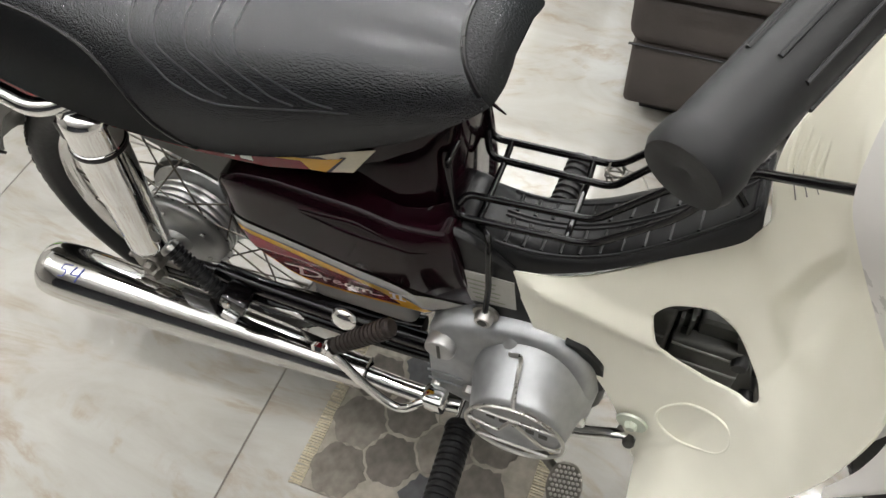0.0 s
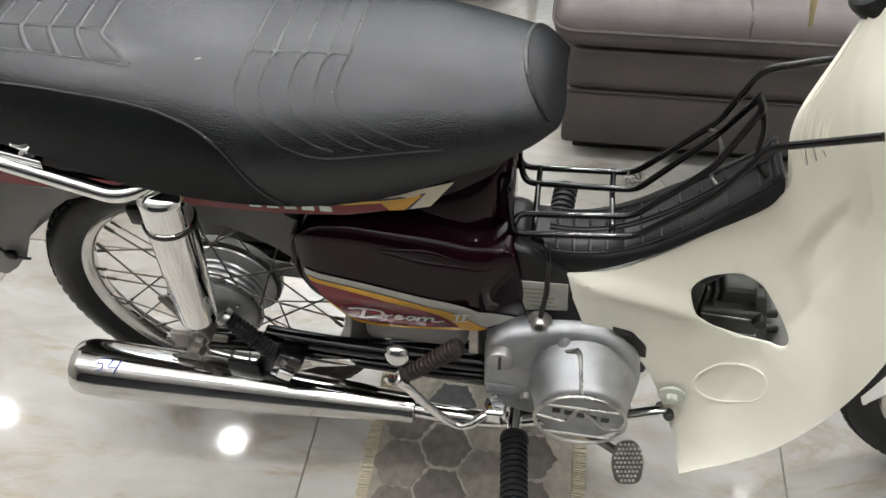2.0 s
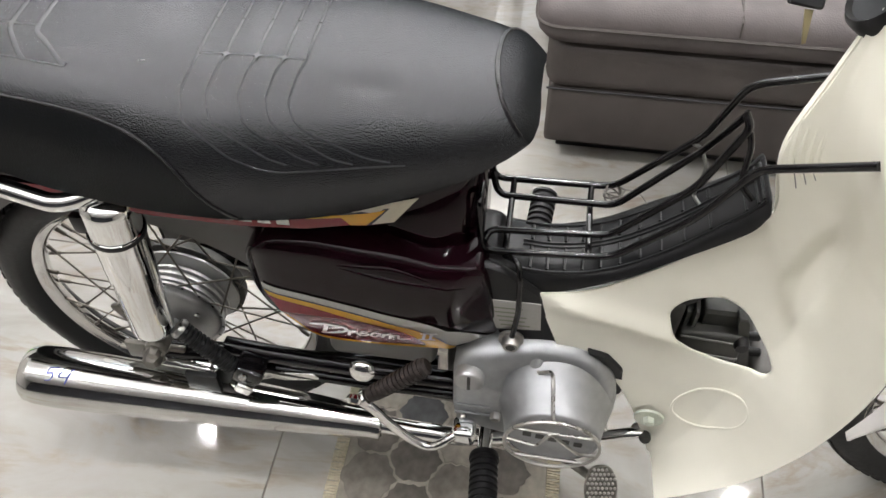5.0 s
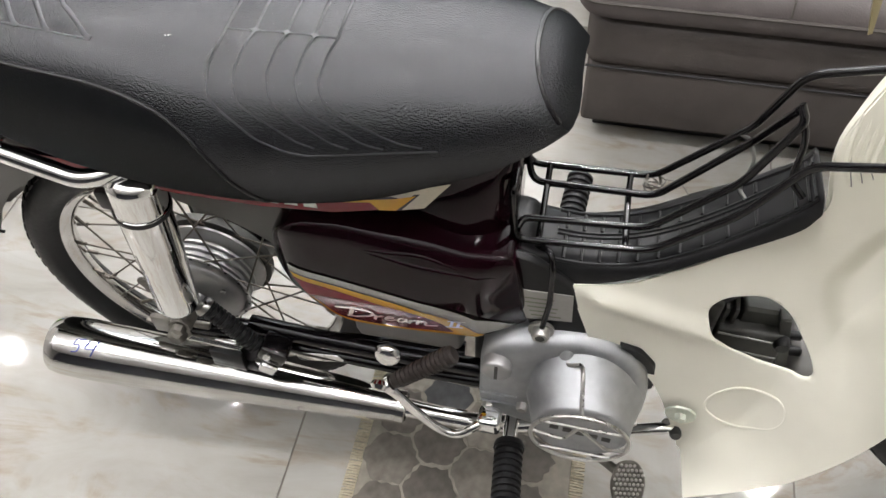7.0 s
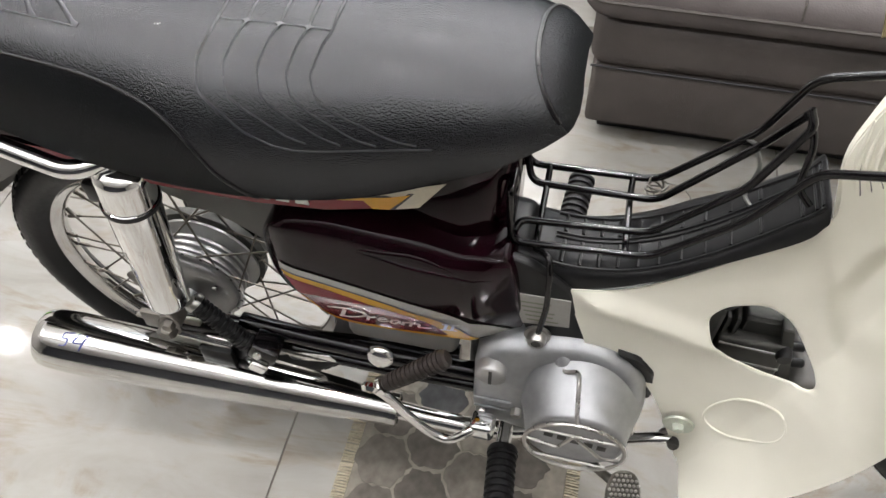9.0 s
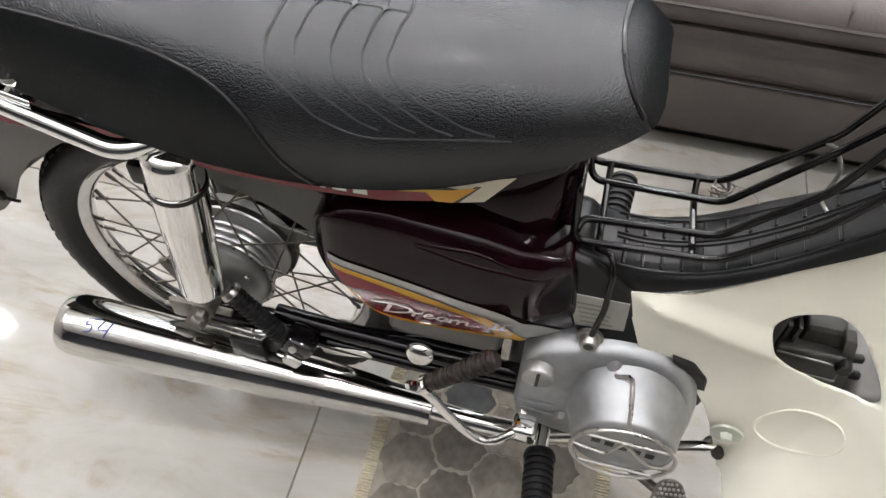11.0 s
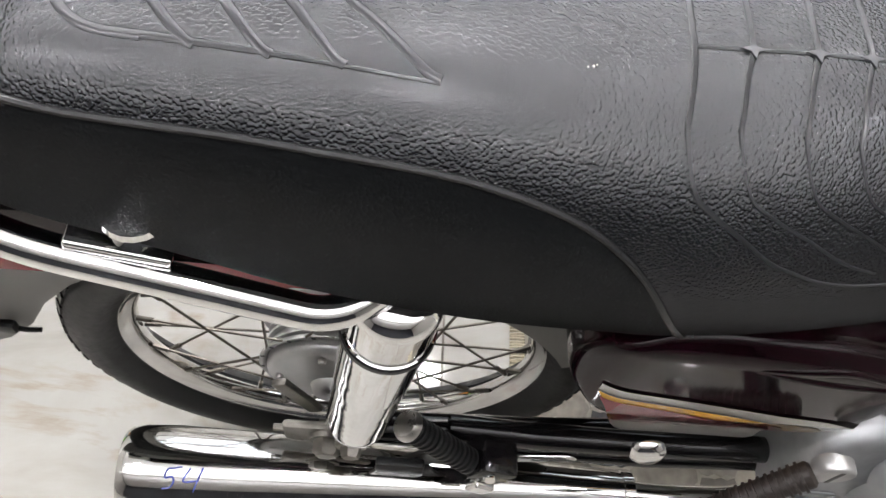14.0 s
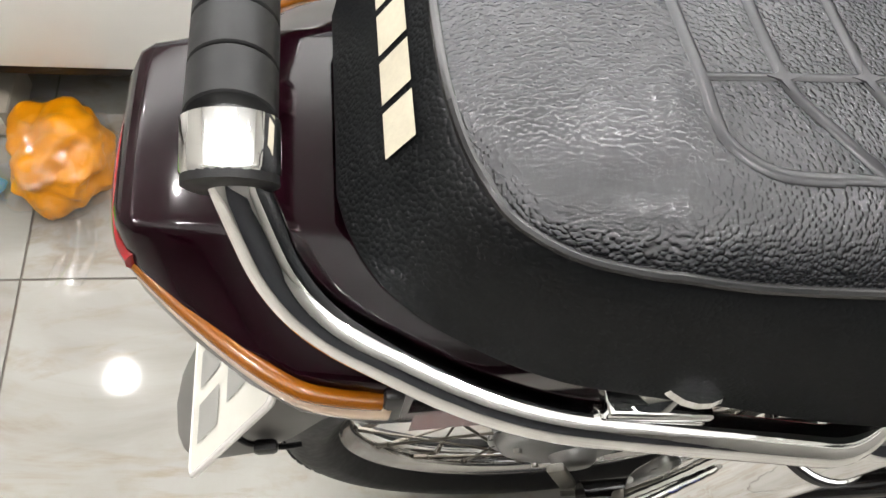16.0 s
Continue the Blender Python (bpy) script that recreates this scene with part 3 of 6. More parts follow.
def seat():
    bm = bmesh.new()
    xs = sorted({round(x, 4) for x in [-0.236 + 0.751 * i / 110 for i in range(111)] + [-0.236 + 0.0004 * i for i in range(10)] + [-0.232 + 0.0015 * i for i in range(24)] + [0.16 + 0.0034 * i for i in range(20)] + [0.228]})
    low, up = 16, 52
    grid, side = [], []
    for x in xs:
        ap = seat_a(x, interp(x, PIPE)) if x < 0.228 else 0.0
        if x < -0.01:
            # round the back the piping follows a curve in plan
            lo, hi = 0.0, 0.5
            for _ in range(40):
                mid = (lo + hi) / 2
                p = seat_point(x, mid)
                lo, hi = (mid, hi) if -p.y > interp(p.x, BACK_CURVE) else (lo, mid)
            f = max(0.0, min(1.0, (x + 0.08) / 0.07))
            ap = hi + (ap - hi) * f * f * (3 - 2 * f)
        ap = max(ap, 0.002)
        if x <= 0.228:
            side.append(seat_point(x, ap))
        aa = [ap * k / low for k in range(low)] + [ap + (1 - 2 * ap) * k / up for k in range(up + 1)] + [1 - ap + ap * (k + 1) / low for k in range(low)]
        grid.append([bm.verts.new(seat_point(x, a)) for a in aa])
    m = len(grid[0]) - 1
    for x, a, b in zip(xs, grid, grid[1:]):
        for k in range(m):
            f = bm.faces.new((a[k], a[k + 1], b[k + 1], b[k]))
            if x < 0.2275 and (k < low or k >= low + up):
                f.material_index = 1
    bm.faces.new(grid[0]).material_index = 1
    # padded nose
    mid = Vector((0.496, 0, 0.757))
    last = grid[-1]
    base = [v.co.copy() for v in grid[-1]]
    for f, push in ((0.93, 0.005), (0.75, 0.012), (0.5, 0.017), (0.25, 0.020)):
        row = [bm.verts.new(mid.lerp(u, f) + Vector((push, 0, push * 0.45))) for u in base]
        for k in range(m):
            bm.faces.new((last[k], last[k + 1], row[k + 1], row[k])).material_index = 1
        last = row
    bm.faces.new(last).material_index = 1
    bm.faces.new([g[0] for g in grid] + [g[-1] for g in reversed(grid)])
    s = part("seat", bm, MAT_LEATHER, BIKE, "long black leatherette seat with pressed seams", more=(MAT_SKIRT,))
    run = list(reversed(side)) + [seat_point(-0.236, 0.5)]
    line = run + [Vector((v.x, -v.y, v.z)) for v in reversed(run[:-1])]
    part("piping", tube(line, 0.0021, 8), MAT_PIPING, s, "raised black piping")
    edge = [seat_point(0.5145, k / 40) for k in range(2, 39)]
    part("front_piping", tube(edge, 0.0026, 8), MAT_PIPING, s)

    def seam(places, wide=0.0021, high=0.0007, thin=None):
        """A flat smooth ribbon pressed into the cover along (x, y, z, sign): y on the top, z on the side; thin: its width at the end."""
        pts, nor = [], []
        for x, y, z, sign in places:
            p = on_seat(x, y=y, z=z, sign=sign)
            pts.append(p)
            nor.append((on_seat(x, y=y, z=z, sign=sign, lift=0.001) - p).normalized())
        p, n = spline(pts, 4), spline(nor, 4)
        loops = []
        for k, (q, up) in enumerate(zip(p, n)):
            d = (p[min(k + 1, len(p) - 1)] - p[max(k - 1, 0)]).normalized()
            e = d.cross(up).normalized()
            f = k / (len(p) - 1)
            w = wide if thin is None else wide + (thin - wide) * min(1.0, f * 1.6)
            h = high if thin is None else high * (1 - 0.45 * f)
            loops.append([q + e * a * w + up * b for a, b in ((-1, -0.0012), (-1.0, 0.0001), (-0.62, h), (0.62, h), (1.0, 0.0001), (1, -0.0012))])
        bm = bmesh.new()
        rings(bm, loops)
        part("pressed_seam", bm, MAT_SEAM, s)

    def star(x, y, sign):
        """The four-pointed node where two seams cross."""
        p = on_seat(x, y=y, sign=sign)
        bm = slab([(0.0068 * (1 if k % 2 == 0 else 0.42) * math.cos(math.pi * k / 4), 0.0068 * (1 if k % 2 == 0 else 0.42) * math.sin(math.pi * k / 4)) for k in range(8)], 0.0014, 0.0003, Matrix.Translation(p + Vector((0, 0, -0.0005))))
        part("seam_node", bm, MAT_SEAM, s)
    for x, y, r in ((0.1318, 0.0761, 0.0005), (0.1345, 0.0753, 0.0008), (0.1362, 0.0743, 0.0005)):
        p = on_seat(x, y=y, sign=-1)
        up = (on_seat(x, y=y, sign=-1, lift=0.001) - p).normalized()
        part("scuff", turned([(0.0, 0.0008), (r * 0.7, 0.0007), (r, 0.0)], p, up, 7), MAT_D_WHITE, s, "pale scuff")
    # pressed seams of the front part: across the top, then slanting down the sides
    hips = [0.1805, 0.2062, 0.2379, 0.2650, 0.2870]
    slant = [(0.7737, 0.006), (0.7666, 0.017), (0.7577, 0.0345), (0.748, 0.051), (0.7425, 0.066)]
    spread = [1.0, 1.25, 1.24, 1.31, 1.5]
    for sign in (-1, 1):
        for i, x in enumerate(hips):
            run = [(x + 0.0045 + 0.003 * (i > 0), y, None, sign) for y in (0.001, 0.02, 0.04, 0.056)]
            run += [(x + 0.0035, 0.072, None, sign), (x + 0.001, 0.090, None, sign), (x, 0.102, None, sign)]
            run += [(x + dx * spread[i], None, z + 0.0008 * (i > 1), sign) for z, dx in slant]
            if i == 0:
                run += [(x2, None, z, sign) for x2, z in ((0.258, 0.7385), (0.270, 0.7362), (0.285, 0.7352), (0.315, 0.7375), (0.345, 0.7395), (0.375, 0.740), (0.400, 0.739))]
            seam(run, 0.0018, 0.0007, 0.0009 if i else 0.0010)
        seam([(0.186 + 0.1085 * t / 8, 0.056, None, sign) for t in range(9)], 0.0012, 0.0005)
        for x in hips[1:4]:
            star(x + 0.0075, 0.056, sign)
        # rear part: across the top, then hooking forward onto one long line
        for i, x in enumerate((-0.1095, -0.0785, -0.0450, -0.0125, 0.0165)):
            run = [(x - 0.003, 0.001, None, sign), (x - 0.002, 0.02, None, sign), (x, 0.0455, None, sign)]
            if i == 0:
                hook = ((0.0004, 0.062), (0.0030, 0.0735), (0.0125, 0.0825), (0.0235, 0.0866), (0.042, 0.0880))
            else:
                far = 1.0 if i < 4 else 1.4
                hook = ((0.0035, 0.056), (0.0115 * far, 0.067), (0.020 * far, 0.078), (0.029 * far, 0.0865 + 0.0008 * i), (0.034 * far, 0.0888 + 0.0010 * i))
            seam(run + [(x + dx, y, None, sign) for dx, y in hook], 0.0026, 0.0007)
        seam([(-0.070 + 0.134 * t / 10, 0.0872 + 0.0072 * t / 10, None, sign) for t in range(11)], 0.0022, 0.0006, 0.0010)
        seam([(-0.1095 + 0.126 * t / 10, 0.0455, None, sign) for t in range(11)], 0.0018, 0.0006)
        for x in (-0.0785, -0.0450, -0.0125):
            star(x, 0.0455, sign)
    # the print on the back of the seat: five plain marks
    quads = []
    for i in range(5):
        y = -0.053 + 0.0255 * i
        quads.append([Vector((-0.2368 + 0.60 * (z - 0.735), yy, z)) for yy, z in ((y, 0.765), (y + 0.0215, 0.765), (y + 0.0215, 0.781), (y, 0.781))])
    bars("seat_print", quads, MAT_CREAMPRINT, s)
    return s


seat()


def wheel(name, cx):
    """Spoked wheel: tyre, chrome rim, hub with its drum, spokes."""
    c = Vector((cx, 0, 0.28))
    ax = (0, 1, 0)
    half = [(0.2260, -0.0205), (0.2270, -0.0222), (0.2295, -0.0222), (0.2302, -0.0205), (0.2300, -0.0185), (0.2262, -0.0172), (0.2232, -0.0170), (0.2205, -0.0150), (0.2175, -0.0118), (0.2120, -0.0098), (0.2085, -0.0070), (0.2072, -0.0035)]
    inner = [(r, -y) for r, y in reversed(half)]
    back = [(0.2225, 0.0150), (0.2195, 0.0130), (0.2140, 0.0110), (0.2100, 0.0060)]
    rim = part(name, turned(half[2:] + inner[:-2] + [(0.2262, 0.0205)] + [(r + 0.0026, y) for r, y in back] + [(r + 0.0026, -y) for r, y in reversed(back)] + [(0.2262, -0.0205)], c, ax, 96, True), MAT_RIM, BIKE, "wire-spoked wheel with a chrome rim")
    prof = []
    for k in range(17):
        a = math.radians(-112 + 224 * k / 16)
        prof.append((0.247 + 0.033 * math.cos(a), 0.0335 * math.sin(a)))
    prof += [(0.222, 0.018), (0.222, -0.018)]
    part("tyre", turned(prof, c, ax, 96, True), MAT_RUBBER, rim, "black road tyre with a grooved tread")
    bm = bmesh.new()
    for k in range(72):
        a = 2 * math.pi * (k + 0.5) / 72
        e = Vector((math.cos(a), 0, math.sin(a)))
        tdir = Vector((-math.sin(a), 0, math.cos(a)))
        for s in (-1, 1):
            o = c + e * 0.2735 + Vector((0, s * 0.0185, 0))
            m = Matrix(((tdir.x, 0, e.x, o.x), (0, 1, 0, o.y), (tdir.z, 0, e.z, o.z), (0, 0, 0, 1))) @ pose(0, 0, 0, s * -32, 0, 0)
            block((-0.0075, -0.006, -0.002), (0.0075, 0.006, 0.0022), 0, bm=bm, m=m)
    tagged(part("tread", bm, MAT_RUBBER, rim, smooth=False), kind="stuff")
    hub = [(0.078, -0.0305), (0.0800, -0.0300), (0.0800, -0.0265), (0.0765, -0.0255)]
    for k in range(3):
        y = -0.0235 + 0.0115 * k
        hub += [(0.0690, y), (0.0690, y + 0.0035), (0.0745, y + 0.0045), (0.0745, y + 0.0075), (0.0690, y + 0.0085)]
    hub += [(0.069, 0.0125), (0.074, 0.014), (0.083, 0.0205), (0.085, 0.0215), (0.085, 0.0255), (0.06, 0.030), (0.0, 0.04)]
    part("hub", turned([(0.0, -0.02), (0.072, -0.024), (0.0745, -0.029)] + hub, c, ax, 48), MAT_PANEL, rim, "ribbed grey aluminium hub")
    part("brake_panel", turned([(0.0, -0.062), (0.016, -0.062), (0.021, -0.058), (0.024, -0.050), (0.046, -0.047), (0.062, -0.0425), (0.0695, -0.0385), (0.0715, -0.034), (0.0715, -0.024)], c, ax, 48), MAT_PANEL, rim, "smooth grey drum brake panel")
    for k in range(5):
        a = 0.5 + 2 * math.pi * k / 5
        part("panel_bolt", turned([(0, -0.0045), (0.0032, -0.0045), (0.0042, -0.003), (0.0042, 0.001)], c + Vector((0.056 * math.cos(a), -0.044, 0.056 * math.sin(a))), ax, 8), MAT_STEEL, rim)
    # flat black discs paint the dark inside of the spoke holes
    for k in range(18):
        a = 2 * math.pi * (k + 0.25) / 18
        part("spoke_hole_dot", turned([(0, -0.0004), (0.0024, -0.0004), (0.0024, 0.0)], c + Vector((0.0772 * math.cos(a), -0.0302, 0.0772 * math.sin(a))), ax, 8), MAT_D_BLACK, rim)
    part("sprocket_carrier", turned([(0.070, 0.027), (0.088, 0.027), (0.092, 0.030), (0.092, 0.043), (0.086, 0.047), (0.04, 0.05)], c, ax, 40), MAT_ENGINE_DARK, rim)
    for k in range(36):
        a = 2 * math.pi * k / 36
        s = -1 if k % 2 else 1
        twist = (1 if (k // 2) % 2 else -1) * 0.70
        hub_r = 0.079 if s < 0 else 0.082
        p0 = c + Vector((hub_r * math.cos(a + twist), s * 0.029, hub_r * math.sin(a + twist)))
        p1 = c + Vector((0.206 * math.cos(a), s * 0.005, 0.206 * math.sin(a)))
        d = (p1 - p0).normalized()
        bm = rod(p0, p1, 0.0015, sides=6)
        rod(p1 - d * 0.017, p1, 0.0031, sides=6, bm=bm)
        part("spoke", bm, MAT_SPOKE, rim)
    return rim


wheel("rear_wheel", 0.0)
wheel("front_wheel", 1.257)


def skin(name, sections, mat, label="", parent=None, more=(), closed_ends=True):
    bm = bmesh.new()
    rings(bm, sections, caps=closed_ends)
    return part(name, bm, mat, parent or BIKE, label, more=more)


def shell_section(x, w, zb, zt, n=5.0, count=28, tuck=0.0):
    """Closed cross-section at x, a rounded box."""
    out = []
    for k in range(count):
        a = 2 * math.pi * k / count
        c, s = math.cos(a), math.sin(a)
        y = w * math.copysign(abs(c) ** (2 / n), c)
        z = (zb + zt) / 2 + (zt - zb) / 2 * math.copysign(abs(s) ** (2 / n), s)
        y *= 1 - tuck * max(0.0, (zb + zt) / 2 - z) / (zt - zb)
        out.append(Vector((x, y, z)))
    return out


def body():
    # body under the seat, running back to the tail: half width, bottom, top, half width of the flat deck, drop from the deck to the side
    st = [(-0.3300, 0.040, 0.656, 0.694, 0.030, 0.016), (-0.3290, 0.046, 0.652, 0.706, 0.040, 0.022), (-0.3240, 0.0535, 0.650, 0.7125, 0.0480, 0.027), (-0.3180, 0.060, 0.648, 0.7145, 0.0510, 0.028), (-0.300, 0.078, 0.645, 0.7165, 0.0525, 0.030), (-0.275, 0.098, 0.638, 0.718, 0.0535, 0.031), (-0.252, 0.110, 0.632, 0.719, 0.055, 0.032),
          (-0.217, 0.115, 0.622, 0.719, 0.058, 0.030), (-0.17, 0.112, 0.613, 0.715, 0.066, 0.024), (-0.10, 0.108, 0.606, 0.703, 0.080, 0.012), (0.0, 0.104, 0.600, 0.69, 0.085, 0.008), (0.10, 0.106, 0.597, 0.68, 0.09, 0.006), (0.20, 0.107, 0.598, 0.67, 0.09, 0.006),
          (0.30, 0.107, 0.610, 0.675, 0.09, 0.006), (0.36, 0.104, 0.628, 0.69, 0.088, 0.006), (0.41, 0.098, 0.650, 0.704, 0.08, 0.006), (0.450, 0.088, 0.672, 0.71, 0.07, 0.006), (0.466, 0.072, 0.685, 0.71, 0.055, 0.006)]

    def tail_section(x, w, zb, zt, deck, drop):
        side = zt - drop
        half = bent([(0, 0, zt + 0.002), (0, deck, zt), (0, w, side), (0, w - 0.002, zb + 0.002), (0, 0, zb)], 0.006, 5)
        run = [half[0]] + [a.lerp(b, k / 3) for a, b in zip(half, half[1:]) for k in range(1, 4)]
        return [Vector((x, v.y, v.z)) for v in run] + [Vector((x, -v.y, v.z)) for v in reversed(run[1:-1])]
    tail = skin("tail_body", [tail_section(*q) for q in st], MAT_MAROON, "glossy dark maroon body panel under the seat")
    # centre body behind the engine
    st = [(0.20, 0.05, 0.45, 0.62), (0.24, 0.066, 0.42, 0.63), (0.32, 0.078, 0.40, 0.64), (0.38, 0.088, 0.40, 0.655), (0.42, 0.090, 0.40, 0.68), (0.445, 0.080, 0.41, 0.69), (0.462, 0.062, 0.44, 0.70), (0.472, 0.042, 0.47, 0.70)]
    skin("centre_body", [shell_section(*q, n=3.2) for q in st], MAT_MAROON, "glossy dark maroon centre body")
    for s in (-1, 1):
        y = s * 0.104
        out = [(0.189, 0.530), (0.195, 0.556), (0.209, 0.580), (0.236, 0.598), (0.285, 0.600), (0.375, 0.589), (0.478, 0.571), (0.486, 0.545), (0.503, 0.425), (0.497, 0.406), (0.447, 0.394), (0.327, 0.375), (0.285, 0.374), (0.257, 0.388), (0.237, 0.446), (0.206, 0.482), (0.192, 0.502)]
        cx, cz = 0.35, 0.50
        outline = [(v.x, v.y) for a, b in zip(*[(c, c[1:] + c[:1]) for c in [[Vector(q) for q in round_corners(out, 0.012, 6)]]][0]) for v in (a, a.lerp(b, 0.5))]
        loops = []
        for share, sink in ((0.0, 0.045), (0.0, 0.008), (0.006, 0.004), (0.015, 0.0015), (0.03, 0.0003), (0.05, 0.0), (0.07, 0.0), (0.09, 0.0), (0.115, 0.0), (0.14, 0.0), (0.17, 0.0), (0.21, 0.0), (0.26, 0.0), (0.34, 0.0), (0.42, 0.0), (0.50, 0.0), (0.60, 0.0), (0.72, 0.0), (0.86, 0.0), (0.97, 0.0)):
            loop = []
            for x, z in outline:
                px, pz = x + (cx - x) * share, z + (cz - z) * share
                loop.append(Vector((px if s < 0 else px - 0.03 * max(0.0, (px - 0.35) / 0.15), s * (-cover_y(px, pz) - sink), pz if s < 0 else min(pz, 0.56))))
            loops.append(loop)
        side = skin("side_cover", loops, MAT_MAROON, "glossy dark maroon side cover with a striped decal")
        # long raised ridges that run together towards the front
        for run in (((0.300, 0.571), (0.340, 0.5725), (0.380, 0.572), (0.430, 0.556)), ((0.300, 0.571), (0.335, 0.563), (0.375, 0.5545), (0.430, 0.5505), (0.470, 0.545))):
            p = spline([(x, 0, z) for x, z in run], 8)
            n = len(p) - 1
            part("ridge", tube([(v.x, -s * cover_y(v.x, v.z) - s * 0.002, v.z) for v in p], [0.0012 + 0.0035 * math.sin(math.pi * k / n) for k in range(n + 1)], 10), MAT_MAROON, side)
        if s < 0:
            decals(side)
            body_decal(tail)
    return tail


def cover_y(x, z):
    """Outside of the right-hand side cover: a flat side with a rounded shoulder and a rounded rear end."""
    crest = interp(x, [(0.25, 0.576), (0.30, 0.574), (0.36, 0.565), (0.40, 0.559), (0.47, 0.553)])
    up = min(1.0, max(0.0, (z - crest) / 0.030))
    back = min(1.0, max(0.0, (0.238 - x) / 0.050))
    lean = 0.034 * (1 - math.sqrt(1 - up * up * 0.97)) + 0.036 * (1 - math.sqrt(1 - back * back * 0.97))
    bottom = 0.27 * max(0.0, 0.47 - z) + 0.022 * max(0.0, (x - 0.44) / 0.05)
    return -(0.104 + 0.0195 - lean - bottom)


def strip(name, upper, lower, mat, parent, at, lift=0.0006, label="", per=16):
    """A decal between two lines of (x, z) laid on the side at(x, z)."""
    a, b = spline([(x, 0, z) for x, z in upper], per), spline([(x, 0, z) for x, z in lower], per)
    bm = bmesh.new()
    m = 18
    rows_ = []
    for p, q in zip(a, b):
        row = []
        for k in range(m + 1):
            v = p.lerp(q, k / m)
            row.append(bm.verts.new((v.x, at(v.x, v.z) - lift, v.z)))
        rows_.append(row)
    for r, s in zip(rows_, rows_[1:]):
        for k in range(m):
            bm.faces.new((r[k], r[k + 1], s[k + 1], s[k]))
    return part(name, bm, mat, parent, label)


def stroke(points, width, at, lift, bm):
    """A flat brush stroke on the side."""
    p = spline([(x, 0, z) for x, z in points], 10)
    prev = None
    for i, v in enumerate(p):
        d = (p[min(i + 1, len(p) - 1)] - p[max(i - 1, 0)]).normalized()
        n = Vector((-d.z, 0, d.x)) * width * 0.5
        pair = []
        for q in (v + n, v - n):
            pair.append(bm.verts.new((q.x, at(q.x, q.z) - lift, q.z)))
        if prev:
            bm.faces.new((prev[0], prev[1], pair[1], pair[0]))
        prev = pair


def decals(side):
    at = cover_y
    edge = [(0.214, 0.5095), (0.294, 0.4915), (0.367, 0.4715), (0.412, 0.452), (0.449, 0.4085)]
    strip("decal_silver", [(0.214, 0.521), (0.287, 0.506), (0.36, 0.489), (0.436, 0.470), (0.494, 0.412)], edge, MAT_D_GREY, side, at, 0.0016)
    strip("decal_amber", edge, [(0.229, 0.479), (0.240, 0.441), (0.266, 0.388), (0.327, 0.382), (0.447, 0.403)], MAT_D_YELLOW, side, at, 0.0019)
    strip("decal_black", [(x, z + 0.0016) for x, z in edge], [(x, z - 0.0014) for x, z in edge], MAT_D_BLACK, side, at, 0.0022)
    strip("decal_red", [(0.217, 0.500), (0.292, 0.480), (0.365, 0.455), (0.393, 0.437), (0.410, 0.411)], [(0.227, 0.481), (0.242, 0.446), (0.265, 0.398), (0.329, 0.391), (0.409, 0.406)], MAT_D_RED, side, at, 0.0024)
    bm = bmesh.new()
    L = 0.0042

    def lay(x, z):
        """Turns the line of writing to run with the cover's lower edge."""
        base = 0.437 - (x - 0.27) * 0.158
        return x, 0.409 + (x - 0.27) * 0.16 + 1.35 * (z - base)

    def w(points, width=0.0042):
        stroke([lay(*p) for p in points], width, at, L, bm)
    # slanted script-like strokes in place of the model's name
    w([(0.262, 0.462), (0.285, 0.459), (0.307, 0.450), (0.306, 0.440), (0.288, 0.436), (0.272, 0.438)], 0.005)
    w([(0.284, 0.456), (0.276, 0.438)], 0.005)
    w([(0.313, 0.442), (0.309, 0.429)], 0.004)
    w([(0.312, 0.437), (0.322, 0.440)], 0.004)
    x, z = 0.325, 0.4335
    w([(x, z - 0.001), (x + 0.009, z + 0.001), (x + 0.0095, z + 0.004), (x + 0.004, z + 0.0045), (x - 0.001, z - 0.002), (x + 0.004, z - 0.006), (x + 0.013, z - 0.003)], 0.0030)
    x, z = 0.341, 0.430
    w([(x + 0.011, z + 0.003), (x + 0.004, z + 0.0045), (x - 0.001, z - 0.002), (x + 0.003, z - 0.006), (x + 0.009, z - 0.002), (x + 0.0115, z + 0.003), (x + 0.0105, z - 0.005), (x + 0.014, z - 0.005)], 0.0030)
    w([(0.358, 0.431), (0.354, 0.421)], 0.004)
    w([(0.357, 0.429), (0.367, 0.429), (0.364, 0.419)], 0.0036)
    w([(0.367, 0.427), (0.377, 0.427), (0.376, 0.418), (0.392, 0.418)], 0.0036)
    part("decal_script", bm, MAT_D_WHITE, side, "white slanted lettering strokes", smooth=False)
    bm = bmesh.new()
    for dx in (0.0, 0.009):
        stroke([lay(0.412 + dx, 0.432), lay(0.408 + dx, 0.416)], 0.0036, at, L, bm)
    stroke([lay(0.406, 0.4325), lay(0.428, 0.4315)], 0.0028, at, L, bm)
    stroke([lay(0.402, 0.4165), lay(0.424, 0.4155)], 0.0028, at, L, bm)
    part("decal_numeral", bm, MAT_D_WHITE, side, smooth=False)


def tail_y(x, z):
    return -interp(x, [(-0.24, 0.1125), (-0.217, 0.1155), (-0.10, 0.1085), (0.0, 0.1045), (0.10, 0.1065), (0.2, 0.1075), (0.30, 0.1075), (0.36, 0.1045), (0.42, 0.0965)])


